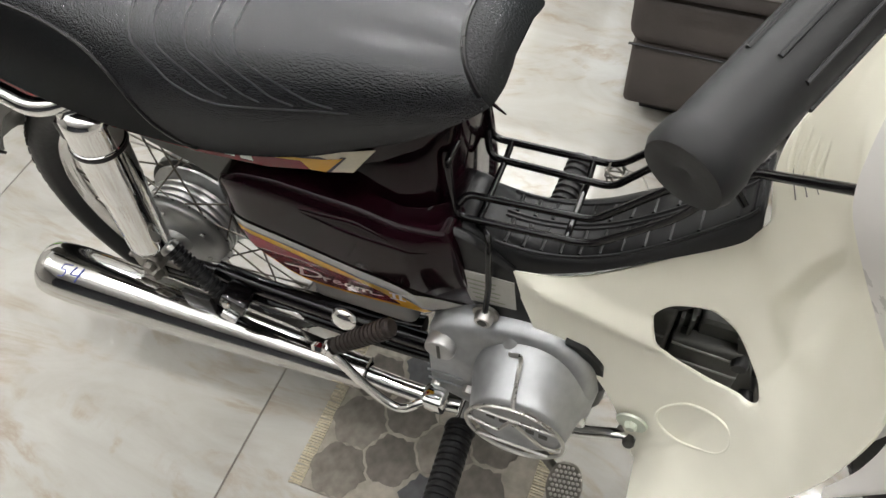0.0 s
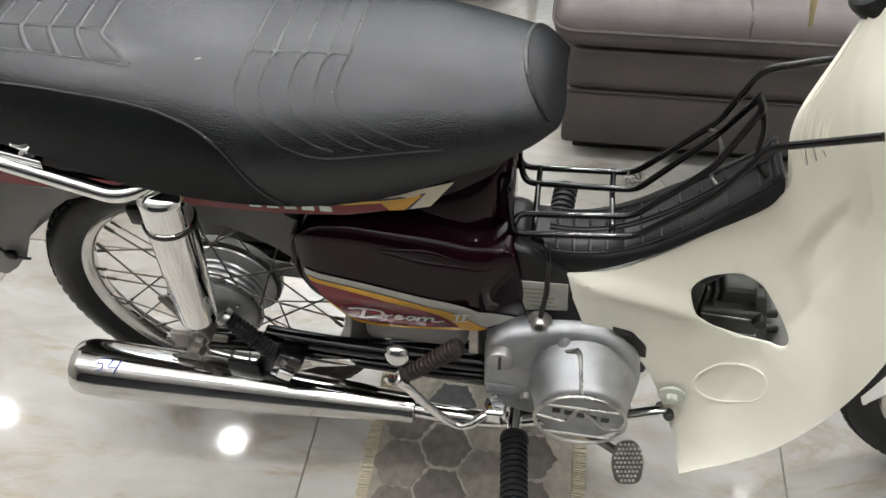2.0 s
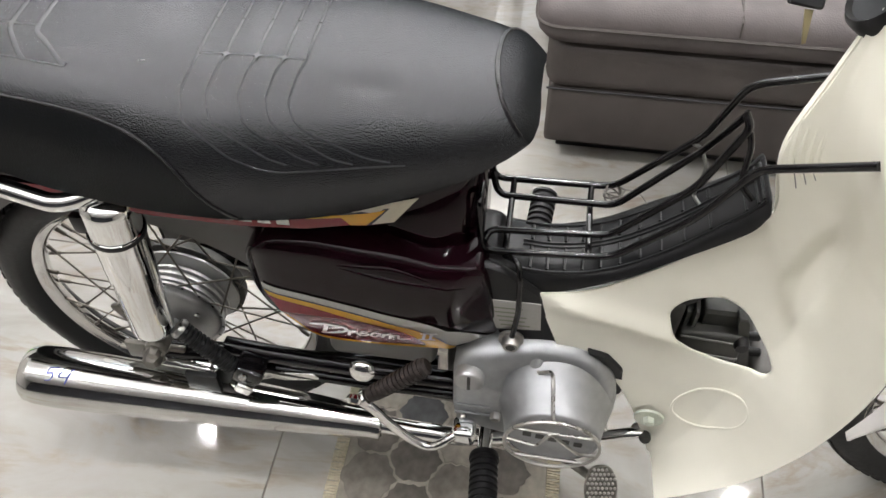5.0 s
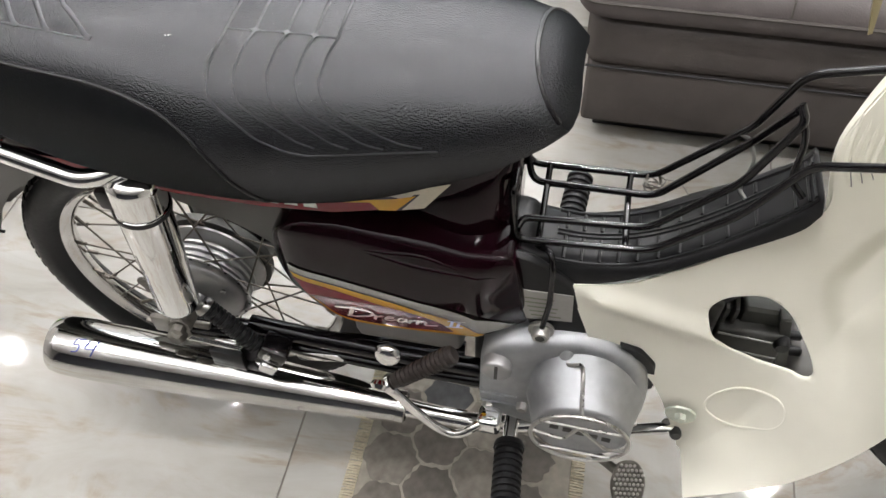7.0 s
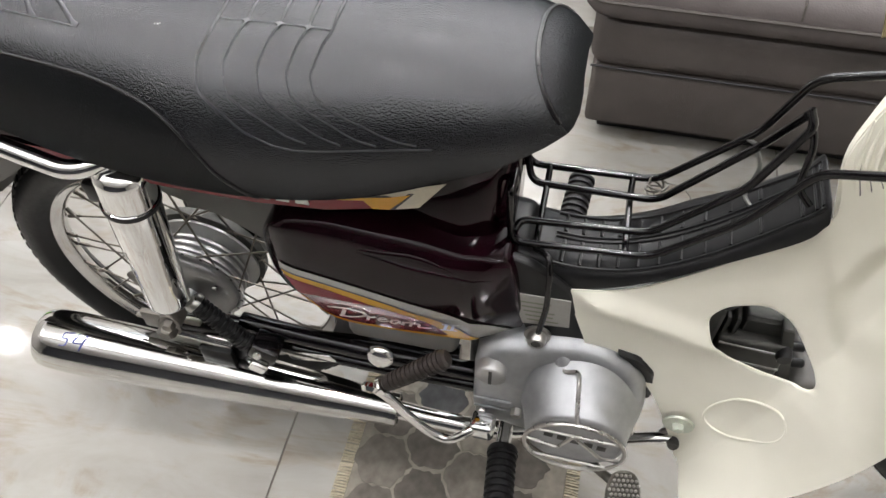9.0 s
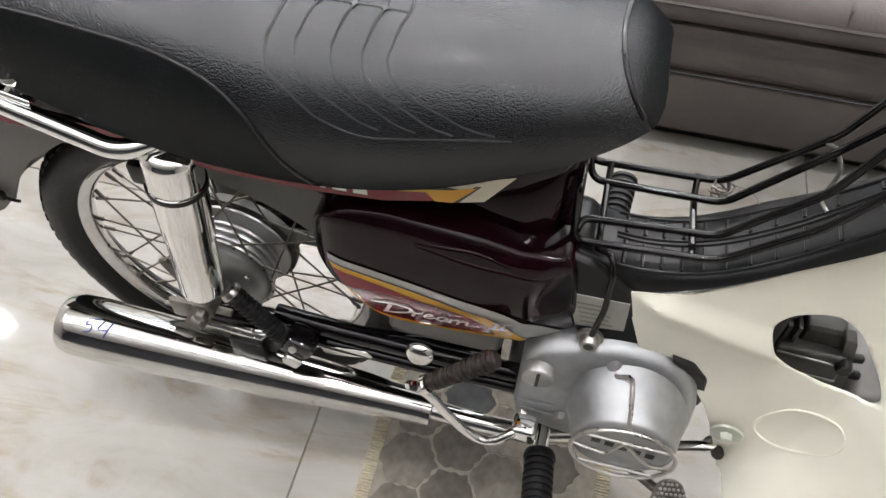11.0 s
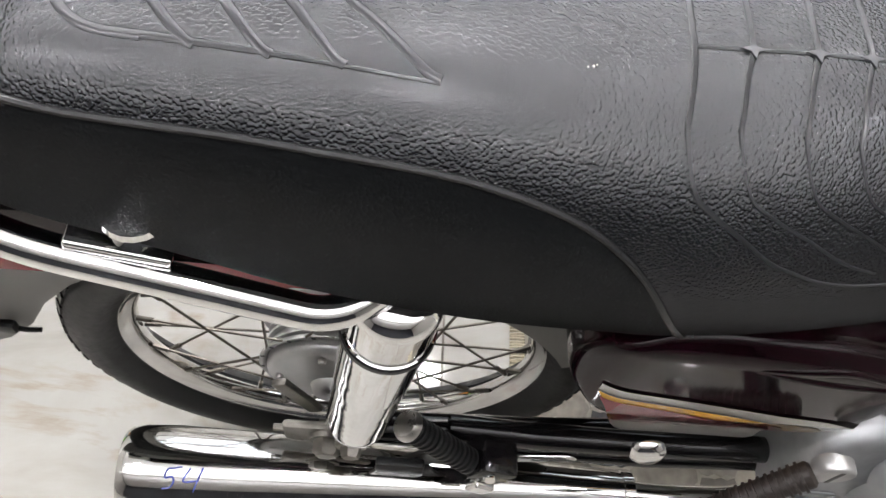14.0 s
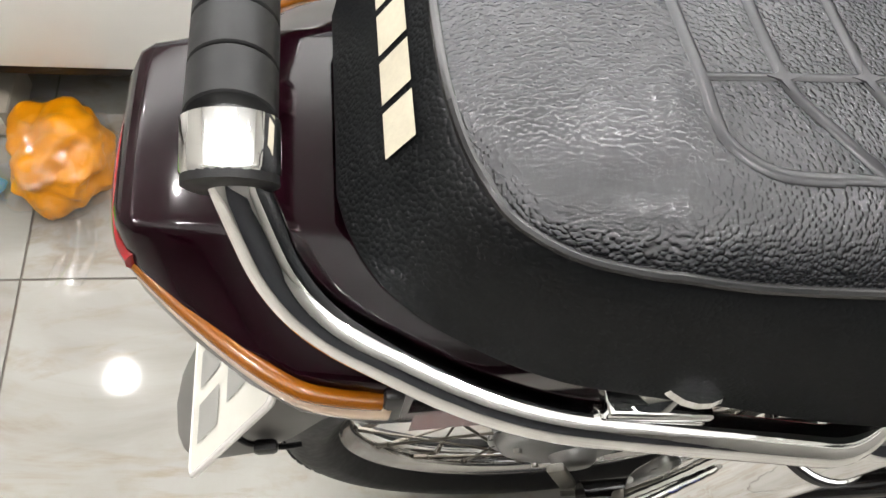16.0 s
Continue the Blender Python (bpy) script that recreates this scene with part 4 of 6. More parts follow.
def body_decal(tail):
    at = tail_y
    def patch(name, upper, lower, mat, lift):
        """A decal with straight edges between two lines of (x, z)."""
        bm = bmesh.new()
        rows_ = [[bm.verts.new((v.x, at(v.x, v.z) - lift, v.z)) for v in (Vector((*p, 0)).lerp(Vector((*q, 0)), k / 4).xzy for k in range(5))] for p, q in zip(upper, lower)]
        for r, t in zip(rows_, rows_[1:]):
            for k in range(4):
                bm.faces.new((r[k], r[k + 1], t[k + 1], t[k]))
        part(name, bm, mat, tail)
    patch("decal_red", [(-0.20, 0.652), (-0.10, 0.643), (0.0, 0.634), (0.10, 0.628), (0.20, 0.627), (0.281, 0.632), (0.345, 0.643)], [(-0.20, 0.626), (-0.10, 0.618), (0.0, 0.611), (0.10, 0.606), (0.20, 0.607), (0.28, 0.615), (0.329, 0.627)], MAT_D_RED, 0.0020)
    patch("decal_amber", [(0.10, 0.632), (0.20, 0.6305), (0.281, 0.6355), (0.323, 0.643), (0.350, 0.6485), (0.372, 0.655)], [(0.10, 0.629), (0.20, 0.6275), (0.281, 0.632), (0.323, 0.639), (0.332, 0.628), (0.350, 0.630)], MAT_D_YELLOW, 0.0026)
    patch("decal_black", [(0.10, 0.6345), (0.20, 0.633), (0.281, 0.6385), (0.337, 0.6485), (0.374, 0.6575), (0.3765, 0.6575)], [(0.10, 0.6315), (0.20, 0.630), (0.281, 0.635), (0.337, 0.6455), (0.350, 0.6300), (0.355, 0.6305)], MAT_D_BLACK, 0.0023)
    patch("decal_cream", [(0.10, 0.645), (0.20, 0.643), (0.278, 0.645), (0.337, 0.656), (0.371, 0.664), (0.408, 0.6745)], [(0.10, 0.634), (0.20, 0.6325), (0.278, 0.638), (0.337, 0.648), (0.355, 0.631), (0.380, 0.636)], MAT_CREAMPRINT, 0.0021)
    bm = bmesh.new()
    for i in range(5):
        x = 0.160 + 0.022 * i
        stroke([(x, 0.6195 + 0.0008 * i), (x + 0.015, 0.6200 + 0.0008 * i)], 0.0085, at, 0.003, bm)
    part("decal_marks", bm, MAT_D_WHITE, tail, "pale printed marks", smooth=False)


body()


def muffler():
    a, b = Vector((-0.207, -0.134, 0.2245)), Vector((0.335, -0.119, 0.186))
    d = (b - a)
    L = d.length
    prof = [(0.030, 0.012), (0.036, 0.006), (0.0395, 0.0), (0.0425, 0.004), (0.0455, 0.018), (0.0465, 0.05), (0.045, 0.12), (0.0415, 0.22), (0.0365, 0.33), (0.0315, 0.42), (0.0275, 0.485), (0.0253, L - 0.015), (0.0250, L - 0.0105), (0.026, L - 0.010), (0.026, L - 0.008), (0.026, L + 0.002), (0.020, L + 0.004)]
    m = part("muffler", turned([(0.012, 0.02), (0.030, 0.012)] + prof[1:], a, d, 56), MAT_RIM, BIKE, "long tapered chrome exhaust muffler")
    ring = [b + Vector((0.0, 0, 0)), (0.40, -0.118, 0.178), (0.47, -0.112, 0.170), (0.55, -0.09, 0.165), (0.64, -0.05, 0.19), (0.70, -0.02, 0.26), (0.74, 0.0, 0.34)]
    part("exhaust_pipe", tube(spline(ring, 6), 0.0145, 16), MAT_CHROME, m)
    part("mounting_tab", block((0.05, -0.128, 0.225), (0.10, -0.118, 0.275), 0.003), MAT_BLACK, m)
    # handwritten marker figures on the tail of the muffler: five and four
    e = d.normalized()
    n0 = Vector((0, -0.42, 0.90))
    n0 = (n0 - e * n0.dot(e)).normalized()

    def round_it(u, h):
        return a + e * (0.047 + u) + (n0 * math.cos(h / 0.0466) - e.cross(n0) * math.sin(h / 0.0466)) * 0.0466
    bm = bmesh.new()
    for run in (((0.0175, 0.0235), (0.009, 0.0215), (0.0045, 0.0205), (0.0035, 0.0125), (0.010, 0.0135), (0.0125, 0.009), (0.0105, 0.003), (0.003, 0.0015)), ((0.0255, 0.0225), (0.0215, 0.011), (0.025, 0.009), (0.0365, 0.0105)), ((0.0375, 0.0235), (0.0355, 0.012), (0.0335, -0.001))):
        q = [round_it(v.x - 0.004, v.y - 0.010) for v in spline([(u + 0.15 * h, h, 0) for u, h in run], 5)]
        tube(q, 0.0009, 5, bm=bm)
    part("marker_figures", bm, MAT_INK, m, "blue handwritten marker figures", smooth=False)
    return m


muffler()


def shock(s):
    top, low = Vector((0.056, s * 0.116, 0.640)), Vector((0.026, s * 0.113, 0.335))
    d = low - top
    L = d.length
    p = [(0.0, 0.0), (0.020, 0.0), (0.029, 0.008), (0.0305, 0.013), (0.0306, 0.017), (0.031, 0.050), (0.031, 0.0525), (0.0325, 0.053), (0.0325, 0.062), (0.031, 0.0625), (0.031, 0.066), (0.0301, 0.146), (0.0300, 0.1495), (0.0289, 0.150), (0.0288, 0.154), (0.0281, 0.257), (0.0279, 0.262), (0.0265, 0.267), (0.024, 0.269), (0.0, 0.2695)]
    o = part("shock_absorber", turned(p, top, d, 36), MAT_CHROME, BIKE, "chrome sleeved rear shock absorber")
    part("ring", turned([(0.0325, 0.054), (0.0335, 0.055), (0.0335, 0.060), (0.0325, 0.061)], top, d, 36, True), MAT_BLACK, o)
    part("lower_eye", turned([(0.0, 0.016), (0.014, 0.016), (0.016, 0.012), (0.016, -0.012), (0.014, -0.016), (0.0, -0.016)], low, (0, 1, 0), 20), MAT_GRIMY, o)
    part("lower_nut", turned([(0.0, 0.026), (0.008, 0.026), (0.010, 0.022), (0.010, 0.015)], low, (0, s, 0), 6), MAT_GRIMY, o)
    part("rod_end", rod(low, top + d * 0.82, 0.010, 0.012, 14), MAT_GRIMY, o)
    part("upper_bracket", block((0.0, s * 0.118 - 0.006, 0.575), (0.026, s * 0.118 + 0.006, 0.605), 0.004), MAT_BLACK, o)


shock(-1)
shock(1)


def grab_rail():
    half = [(0.066, -0.100, 0.653), (0.050, -0.118, 0.648), (0.018, -0.1415, 0.6455), (-0.165, -0.1290, 0.688), (-0.254, -0.0935, 0.7225), (-0.274, -0.060, 0.768), (-0.274, -0.044, 0.7755), (-0.274, 0.0, 0.776)]
    pts = bent(half, 0.042, 9)
    pts = pts + [Vector((v.x, -v.y, v.z)) for v in reversed(pts[:-1])]
    r = part("grab_rail", tube(pts, 0.0108, 22), MAT_CHROME, BIKE, "chrome rear grab rail with a rubber grip")
    for s in (-1, 1):
        part("collar", tube([(-0.274, s * 0.0635, 0.7685), (-0.274, s * 0.0625, 0.769), (-0.274, s * 0.045, 0.7755)], [0.0168, 0.0176, 0.0176], 32), MAT_CHROME, r, "polished chrome collar")
        part("end_plug", tube([(-0.274, s * 0.0675, 0.7668), (-0.274, s * 0.0665, 0.7672), (-0.274, s * 0.0633, 0.7686)], [0.0150, 0.0172, 0.0170], 28), MAT_RUBBER, r)
        part("mount_plate", block((-0.124, s * 0.122 - 0.012, 0.682), (-0.068, s * 0.122 + 0.014, 0.690), 0.0022, 3, m=Matrix.Translation((-0.095, s * 0.122, 0.688)) @ pose(0, 0, 0, 0, 14, 0) @ Matrix.Translation((0.095, -s * 0.122, -0.688))), MAT_CHROME, r)
        bm = turned([(0.0, 0.027), (0.0185, 0.027), (0.0195, 0.023), (0.0145, 0.014), (0.0105, 0.007), (0.013, 0.003), (0.014, 0.0)], (-0.086, s * 0.116, 0.682), (0, 0, 1), 20)
        part("acorn_nut", bm, MAT_CHROME, r)
    for k in range(4):
        y0, y1 = -0.045 + k * 0.0225, -0.045 + (k + 1) * 0.0225
        part("grip", rod((-0.274, y0 + 0.0004, 0.7758), (-0.274, y1 - 0.0004, 0.7758), 0.0166, sides=28, bevel=0.0007), MAT_RUBBER, r, "ribbed black rubber grip")


grab_rail()


def tail_details():
    # lamp lenses round the rear edge of the tail
    part("tail_lamp", tube(spline([(-0.321, -0.054, 0.690), (-0.327, -0.042, 0.688), (-0.3305, -0.022, 0.686), (-0.3315, 0.0, 0.686), (-0.3305, 0.022, 0.686), (-0.327, 0.042, 0.688), (-0.321, 0.054, 0.690)], 6), 0.0050, 12), MAT_RED_LENS, BIKE, "red tail lamp lens")
    for s in (-1, 1):
        p = spline([(-0.322, s * 0.052, 0.685), (-0.303, s * 0.072, 0.685), (-0.277, s * 0.096, 0.685), (-0.254, s * 0.112, 0.684), (-0.236, s * 0.116, 0.680), (-0.217, s * 0.117, 0.676)], 6)
        lens = part("turn_lamp", tube(p, 0.0042, 10), MAT_ORANGE_LENS, BIKE, "orange turn lamp lens along the tail edge")
        part("lower_lens", tube([v + Vector((0.004, -s * 0.004, -0.013)) for v in p], 0.0085, 12), MAT_PALE_LENS, lens, "pale lower lens")
        part("end_clip", block((-0.216, s * 0.115 - 0.004, 0.652), (-0.207, s * 0.115 + 0.003, 0.684), 0.002), MAT_BLACK, lens)
    # grey inner fender with the mud flap behind the wheel
    secs = []
    for k in range(25):
        a = math.radians(24 + 134 * k / 24)
        r = 0.312
        w = 0.052
        # towards the side cover the flanks reach down over the tyre
        deep = min(1.0, max(0.0, (98 - math.degrees(a)) / 22))
        lip = r - 0.022 - 0.050 * deep * deep * (3 - 2 * deep)
        secs.append([Vector((r2 * math.cos(a), y, 0.28 + r2 * math.sin(a))) for y, r2 in ((-w, lip), (-w * 0.92, r - 0.004), (-w * 0.5, r + 0.004), (0, r + 0.006), (w * 0.5, r + 0.004), (w * 0.92, r - 0.004), (w, lip), (w * 0.94, lip), (w * 0.88, r - 0.008), (w * 0.5, r), (0, r + 0.002), (-w * 0.5, r), (-w * 0.88, r - 0.008), (-w * 0.94, lip))])
    fender = skin("rear_fender", secs, MAT_GREY, "grey plastic inner rear fender")
    # U-shaped grey skirt behind the wheel: rear face, and sides that reach forward to the tyre
    secs = []
    for z, rear, w in ((0.640, -0.252, 0.052), (0.58, -0.270, 0.053), (0.53, -0.284, 0.053), (0.482, -0.296, 0.054), (0.44, -0.309, 0.053), (0.40, -0.322, 0.054), (0.365, -0.338, 0.055), (0.342, -0.352, 0.052), (0.330, -0.358, 0.044)):
        reach = -math.sqrt(max(0.0, 0.288 ** 2 - (z - 0.28) ** 2)) if z > 0.39 else -0.262 - (0.39 - z) * 1.25
        reach = min(max(reach, rear + 0.02), -0.02)
        r = 0.018
        outer = [(reach, -w), (rear + r, -w), (rear + r * 0.3, -w + r * 0.3), (rear, -w + r), (rear - 0.003, 0.0), (rear, w - r), (rear + r * 0.3, w - r * 0.3), (rear + r, w), (reach, w)]
        t = 0.003
        inner = [(reach, w - t), (rear + r, w - t), (rear + r * 0.3 + t * 0.7, w - r * 0.3 - t * 0.7), (rear + t, w - r), (rear, 0.0), (rear + t, -w + r), (rear + r * 0.3 + t * 0.7, -w + r * 0.3 + t * 0.7), (rear + r, -w + t), (reach, -w + t)]
        secs.append([Vector((x, y, z)) for x, y in outer + inner])
    flap = skin("mud_flap", secs, MAT_GREY, "grey plastic mud flap with a black cable clip", fender)
    part("cable", tube(spline([(-0.298, -0.047, 0.50), (-0.303, -0.047, 0.46), (-0.310, -0.049, 0.425), (-0.296, -0.059, 0.413), (-0.281, -0.060, 0.404), (-0.268, -0.060, 0.398), (-0.255, -0.058, 0.395)], 6), 0.0024, 8), MAT_BLACK, flap)
    part("cable_clip", block((-0.291, -0.066, 0.396), (-0.272, -0.056, 0.412), 0.004), MAT_BLACK, flap)
    # number plate under the tail, its writing left as plain bars
    m = Matrix.Translation((-0.278, 0.0, 0.560)) @ pose(0, 0, 0, 0, 21.5, 0)
    plate = part("number_plate", block((-0.0015, -0.085, -0.145), (0.0015, 0.085, 0.03), 0.001, m=m), MAT_PLATE, BIKE, "white number plate with plain dark bars", smooth=False)
    part("plate_rim", tube([m @ Vector((0.0, y, z)) for y, z in round_corners([(-0.086, -0.146), (0.086, -0.146), (0.086, 0.031), (-0.086, 0.031)], 0.012, 4)], 0.0025, 8, True), MAT_D_WHITE, plate)
    bars("plate_bar", [[m @ Vector((-0.0022, y, z)) for y, z in ((y0, z0), (y1, z0), (y1, z1), (y0, z1))] for y0, y1, z0, z1 in ((-0.068, -0.040, -0.125, -0.075), (-0.028, 0.0, -0.125, -0.075), (0.012, 0.04, -0.125, -0.075), (-0.06, -0.03, -0.055, -0.01), (-0.018, 0.012, -0.055, -0.01))], MAT_PLATE_INK, plate)
    part("plate_holder", slab(round_corners([(-0.066, -0.165), (0.066, -0.165), (0.066, -0.02), (-0.066, -0.02)], 0.016), 0.010, 0.003, m @ Matrix(((0, 0, 1, 0.003), (1, 0, 0, 0), (0, 1, 0, 0), (0, 0, 0, 1)))), MAT_BLACK, plate, "black plate holder")
    part("plate_bracket", block((0.014, -0.03, -0.05), (0.024, 0.03, 0.11), 0.003, m=m), MAT_BLACK, plate)


tail_details()


def frame_parts():
    # swing arm, brake plate and brake linkage, pedals
    arm = part("swing_arm", tube(spline([(0.0, -0.092, 0.282), (0.10, -0.090, 0.285), (0.25, -0.088, 0.292), (0.42, -0.075, 0.300)], 5), 0.0165, 14), MAT_PAINT_BLACK, BIKE, "glossy black swing arm")
    part("swing_arm_far", tube(spline([(0.0, 0.092, 0.282), (0.10, 0.090, 0.285), (0.25, 0.088, 0.292), (0.42, 0.075, 0.300)], 5), 0.0165, 14), MAT_PAINT_BLACK, arm)
    part("axle_plate", block((-0.045, -0.104, 0.262), (0.05, -0.094, 0.302), 0.004), MAT_GRIMY, arm)
    part("axle_nut", turned([(0, 0.022), (0.010, 0.022), (0.014, 0.018), (0.014, 0.0)], (0.0, -0.103, 0.282), (0, -1, 0), 6), MAT_GRIMY, arm)
    part("axle_adjuster", rod((-0.055, -0.098, 0.282), (-0.02, -0.098, 0.282), 0.004, sides=8), MAT_GRIMY, arm)
    part("axle_washer", turned([(0.0, 0.006), (0.018, 0.006), (0.019, 0.003), (0.019, 0.0)], (0.0, -0.103, 0.282), (0, -1, 0), 24), MAT_GRIMY, arm)
    part("brake_lever_arm", block((-0.052, -0.084, 0.285), (-0.036, -0.076, 0.365), 0.003, m=Matrix.Translation((-0.044, 0, 0.36)) @ pose(0, 0, 0, 0, -24, 0) @ Matrix.Translation((0.044, 0, -0.36))), MAT_GRIMY, arm)
    part("brake_rod", tube([(-0.012, -0.082, 0.262), (0.2, -0.085, 0.245), (0.5, -0.09, 0.23)], 0.0028, 8), MAT_GRIMY, arm)
    part("brake_rod_spring", tube([(0.0 + 0.05 * k / 60, -0.082 + 0.006 * math.cos(k * 0.9), 0.262 + 0.006 * math.sin(k * 0.9)) for k in range(61)], 0.001, 5), MAT_GRIMY, arm)
    part("chain_case", block((-0.07, 0.098, 0.20), (0.40, 0.125, 0.350), 0.02, 3), MAT_GREY, arm)
    part("lower_guard", block((0.27, -0.098, 0.335), (0.42, -0.05, 0.40), 0.014, 3), MAT_GREY, arm)
    # step plate that carries muffler and passenger peg
    hang = part("step_bracket", tube([(0.118, -0.100, 0.326), (0.20, -0.102, 0.321), (0.33, -0.100, 0.311), (0.45, -0.094, 0.300)], 0.0135, 16), MAT_PAINT_BLACK, BIKE, "glossy black tubular step bracket")
    part("lower_tube", tube([(0.125, -0.104, 0.296), (0.20, -0.106, 0.290), (0.33, -0.104, 0.280), (0.45, -0.098, 0.272)], 0.010, 14), MAT_PAINT_BLACK, hang)
    part("web_plate", slab(round_corners([(0.13, 0.288), (0.44, 0.268), (0.44, 0.306), (0.135, 0.330)], 0.008), 0.004, 0.001, side_at(-0.094)), MAT_PAINT_BLACK, hang)
    part("chrome_tab", slab(round_corners([(0.185, 0.270), (0.255, 0.288), (0.245, 0.302), (0.178, 0.292)], 0.006), 0.003, 0.001, side_at(-0.112)), MAT_CHROME, hang)
    part("cap", turned([(0.0, 0.010), (0.012, 0.009), (0.018, 0.005), (0.0195, 0.0)], (0.317, -0.108, 0.318), (0, -1, 0.25), 28), MAT_CHROME, hang, "round chrome cap")
    part("muffler_stay", slab([(0.06, 0.215), (0.09, 0.215), (0.15, 0.30), (0.12, 0.31)], 0.006, 0.001, side_at(-0.108)), MAT_BLACK, hang)
    # passenger foot peg, folded back along the side
    a, b = Vector((0.075, -0.122, 0.392)), Vector((0.140, -0.132, 0.323))
    d = b - a
    peg = part("passenger_peg", rod(a, b, 0.0105, sides=18, bevel=0.002), MAT_RUBBER, BIKE, "folded black rubber passenger foot peg")
    for k in range(13):
        t = 0.06 + 0.88 * k / 12
        part("rib", turned([(0.010, -0.0018), (0.0132, -0.0014), (0.0132, 0.0014), (0.010, 0.0018)], a + d * t, d, 18, True), MAT_RUBBER, peg)
    part("end_disc", turned([(0.0, -0.004), (0.0125, -0.004), (0.0145, 0.0), (0.0145, 0.004), (0.0, 0.004)], a, d, 20), MAT_STEEL, peg)
    part("peg_clevis", block((0.142, -0.146, 0.300), (0.182, -0.112, 0.338), 0.006, m=Matrix.Translation((0.16, -0.13, 0.32)) @ pose(0, 0, 0, 0, 25, 0) @ Matrix.Translation((-0.16, 0.13, -0.32))), MAT_PAINT_BLACK, peg)
    part("peg_stop", slab(round_corners([(0.138, 0.292), (0.158, 0.280), (0.168, 0.296), (0.148, 0.310)], 0.003), 0.012, 0.002, side_at(-0.140)), MAT_CHROME, peg)
    part("peg_bolt", turned([(0, 0.007), (0.005, 0.007), (0.0065, 0.004), (0.0065, 0)], (0.158, -0.144, 0.326), (0, -1, 0.5), 12), MAT_CHROME, peg)
    # rider's foot peg
    a, b = Vector((0.498, -0.155, 0.198)), Vector((0.510, -0.300, 0.212))
    d = b - a
    peg = part("rider_peg", rod(a, b, 0.0165, sides=20, bevel=0.002), MAT_RUBBER, BIKE, "ribbed black rubber rider foot peg")
    for k in range(15):
        t = 0.05 + 0.92 * k / 14
        part("rib", turned([(0.015, -0.003), (0.0205, -0.0022), (0.0205, 0.0022), (0.015, 0.003)], a + d * t, d, 20, True), MAT_RUBBER, peg)
    part("peg_flange", turned([(0.0, -0.005), (0.020, -0.005), (0.022, 0.0), (0.022, 0.005), (0.0, 0.005)], a, d, 24), MAT_RUBBER, peg)
    part("peg_bar", tube([(0.497, -0.155, 0.197), (0.495, -0.06, 0.205), (0.495, 0.06, 0.205), (0.50, 0.15, 0.24)], 0.011, 12), MAT_CHROME, peg)
    a, b = Vector((0.535, 0.14, 0.315)), Vector((0.545, 0.255, 0.335))
    d = b - a
    far = part("far_peg", rod(a, b, 0.0165, sides=20, bevel=0.002), MAT_RUBBER, BIKE, "ribbed black rubber foot peg on the far side")
    for k in range(11):
        part("rib", turned([(0.015, -0.003), (0.0205, -0.0022), (0.0205, 0.0022), (0.015, 0.003)], a + d * (0.05 + 0.92 * k / 10), d, 20, True), MAT_RUBBER, far)
    part("gear_lever", tube([(0.46, 0.12, 0.30), (0.52, 0.13, 0.32), (0.60, 0.14, 0.30)], 0.007, 10), MAT_CHROME, far)
    part("far_plate", slab(round_corners([(0.43, 0.36), (0.52, 0.335), (0.60, 0.33), (0.60, 0.30), (0.43, 0.30)], 0.01), 0.02, 0.004, side_at(0.13)), MAT_BLACK, far)
    part("side_stand", tube([(0.42, 0.08, 0.22), (0.41, 0.14, 0.10), (0.40, 0.20, 0.008)], 0.009, 10), MAT_PAINT_BLACK, far)
    # brake pedal
    mm = Matrix.Translation((0.655, -0.206, 0.270)) @ pose(0, 0, 0, 42, 0, 8)
    pad = part("brake_pedal", slab(round_corners([(-0.016, -0.031), (0.018, -0.031), (0.024, 0.004), (0.014, 0.030), (-0.012, 0.030), (-0.023, 0.0)], 0.012, 5), 0.006, 0.002, mm), MAT_GRIMY, BIKE, "chequered steel brake pedal")
    for i in range(7):
        for j in range(9):
            u, v = -0.0165 + 0.0054 * i + (0.0 if j % 2 else 0.0027), -0.0255 + 0.0062 * j
            if (u / 0.0205) ** 2 + (v / 0.0285) ** 2 < 1.0:
                part("stud", turned([(0.0, 0.0080), (0.0014, 0.0076), (0.0024, 0.006)], mm @ Vector((u, v, 0.0)), mm.to_3x3() @ Vector((0, 0, 1)), 6), MAT_PLATED, pad)
    part("pedal_arm", tube(spline([(0.646, -0.196, 0.270), (0.615, -0.170, 0.255), (0.575, -0.14, 0.235), (0.54, -0.11, 0.220)], 5), 0.0065, 10), MAT_GRIMY, pad)
    # lower tie bar with bolts, from the engine to the leg shield
    bar = part("tie_bar", tube(spline([(0.60, -0.125, 0.235), (0.655, -0.122, 0.245), (0.70, -0.118, 0.262), (0.722, -0.116, 0.262)], 5), [0.009] * 6 + [0.0085] * 5 + [0.007] * 5, 12), MAT_CHROME, BIKE, "chrome tie bar under the leg shield")
    part("tie_bolt", turned([(0, 0.014), (0.006, 0.014), (0.008, 0.011), (0.008, 0.0)], (0.716, -0.116, 0.262), (0, -1, 0.3), 12), MAT_ENGINE_DARK, bar)
    part("tie_plate", slab(round_corners([(0.695, 0.245), (0.745, 0.262), (0.735, 0.285), (0.70, 0.275)], 0.008), 0.003, 0.001, side_at(-0.106)), MAT_STEEL, bar)


frame_parts()


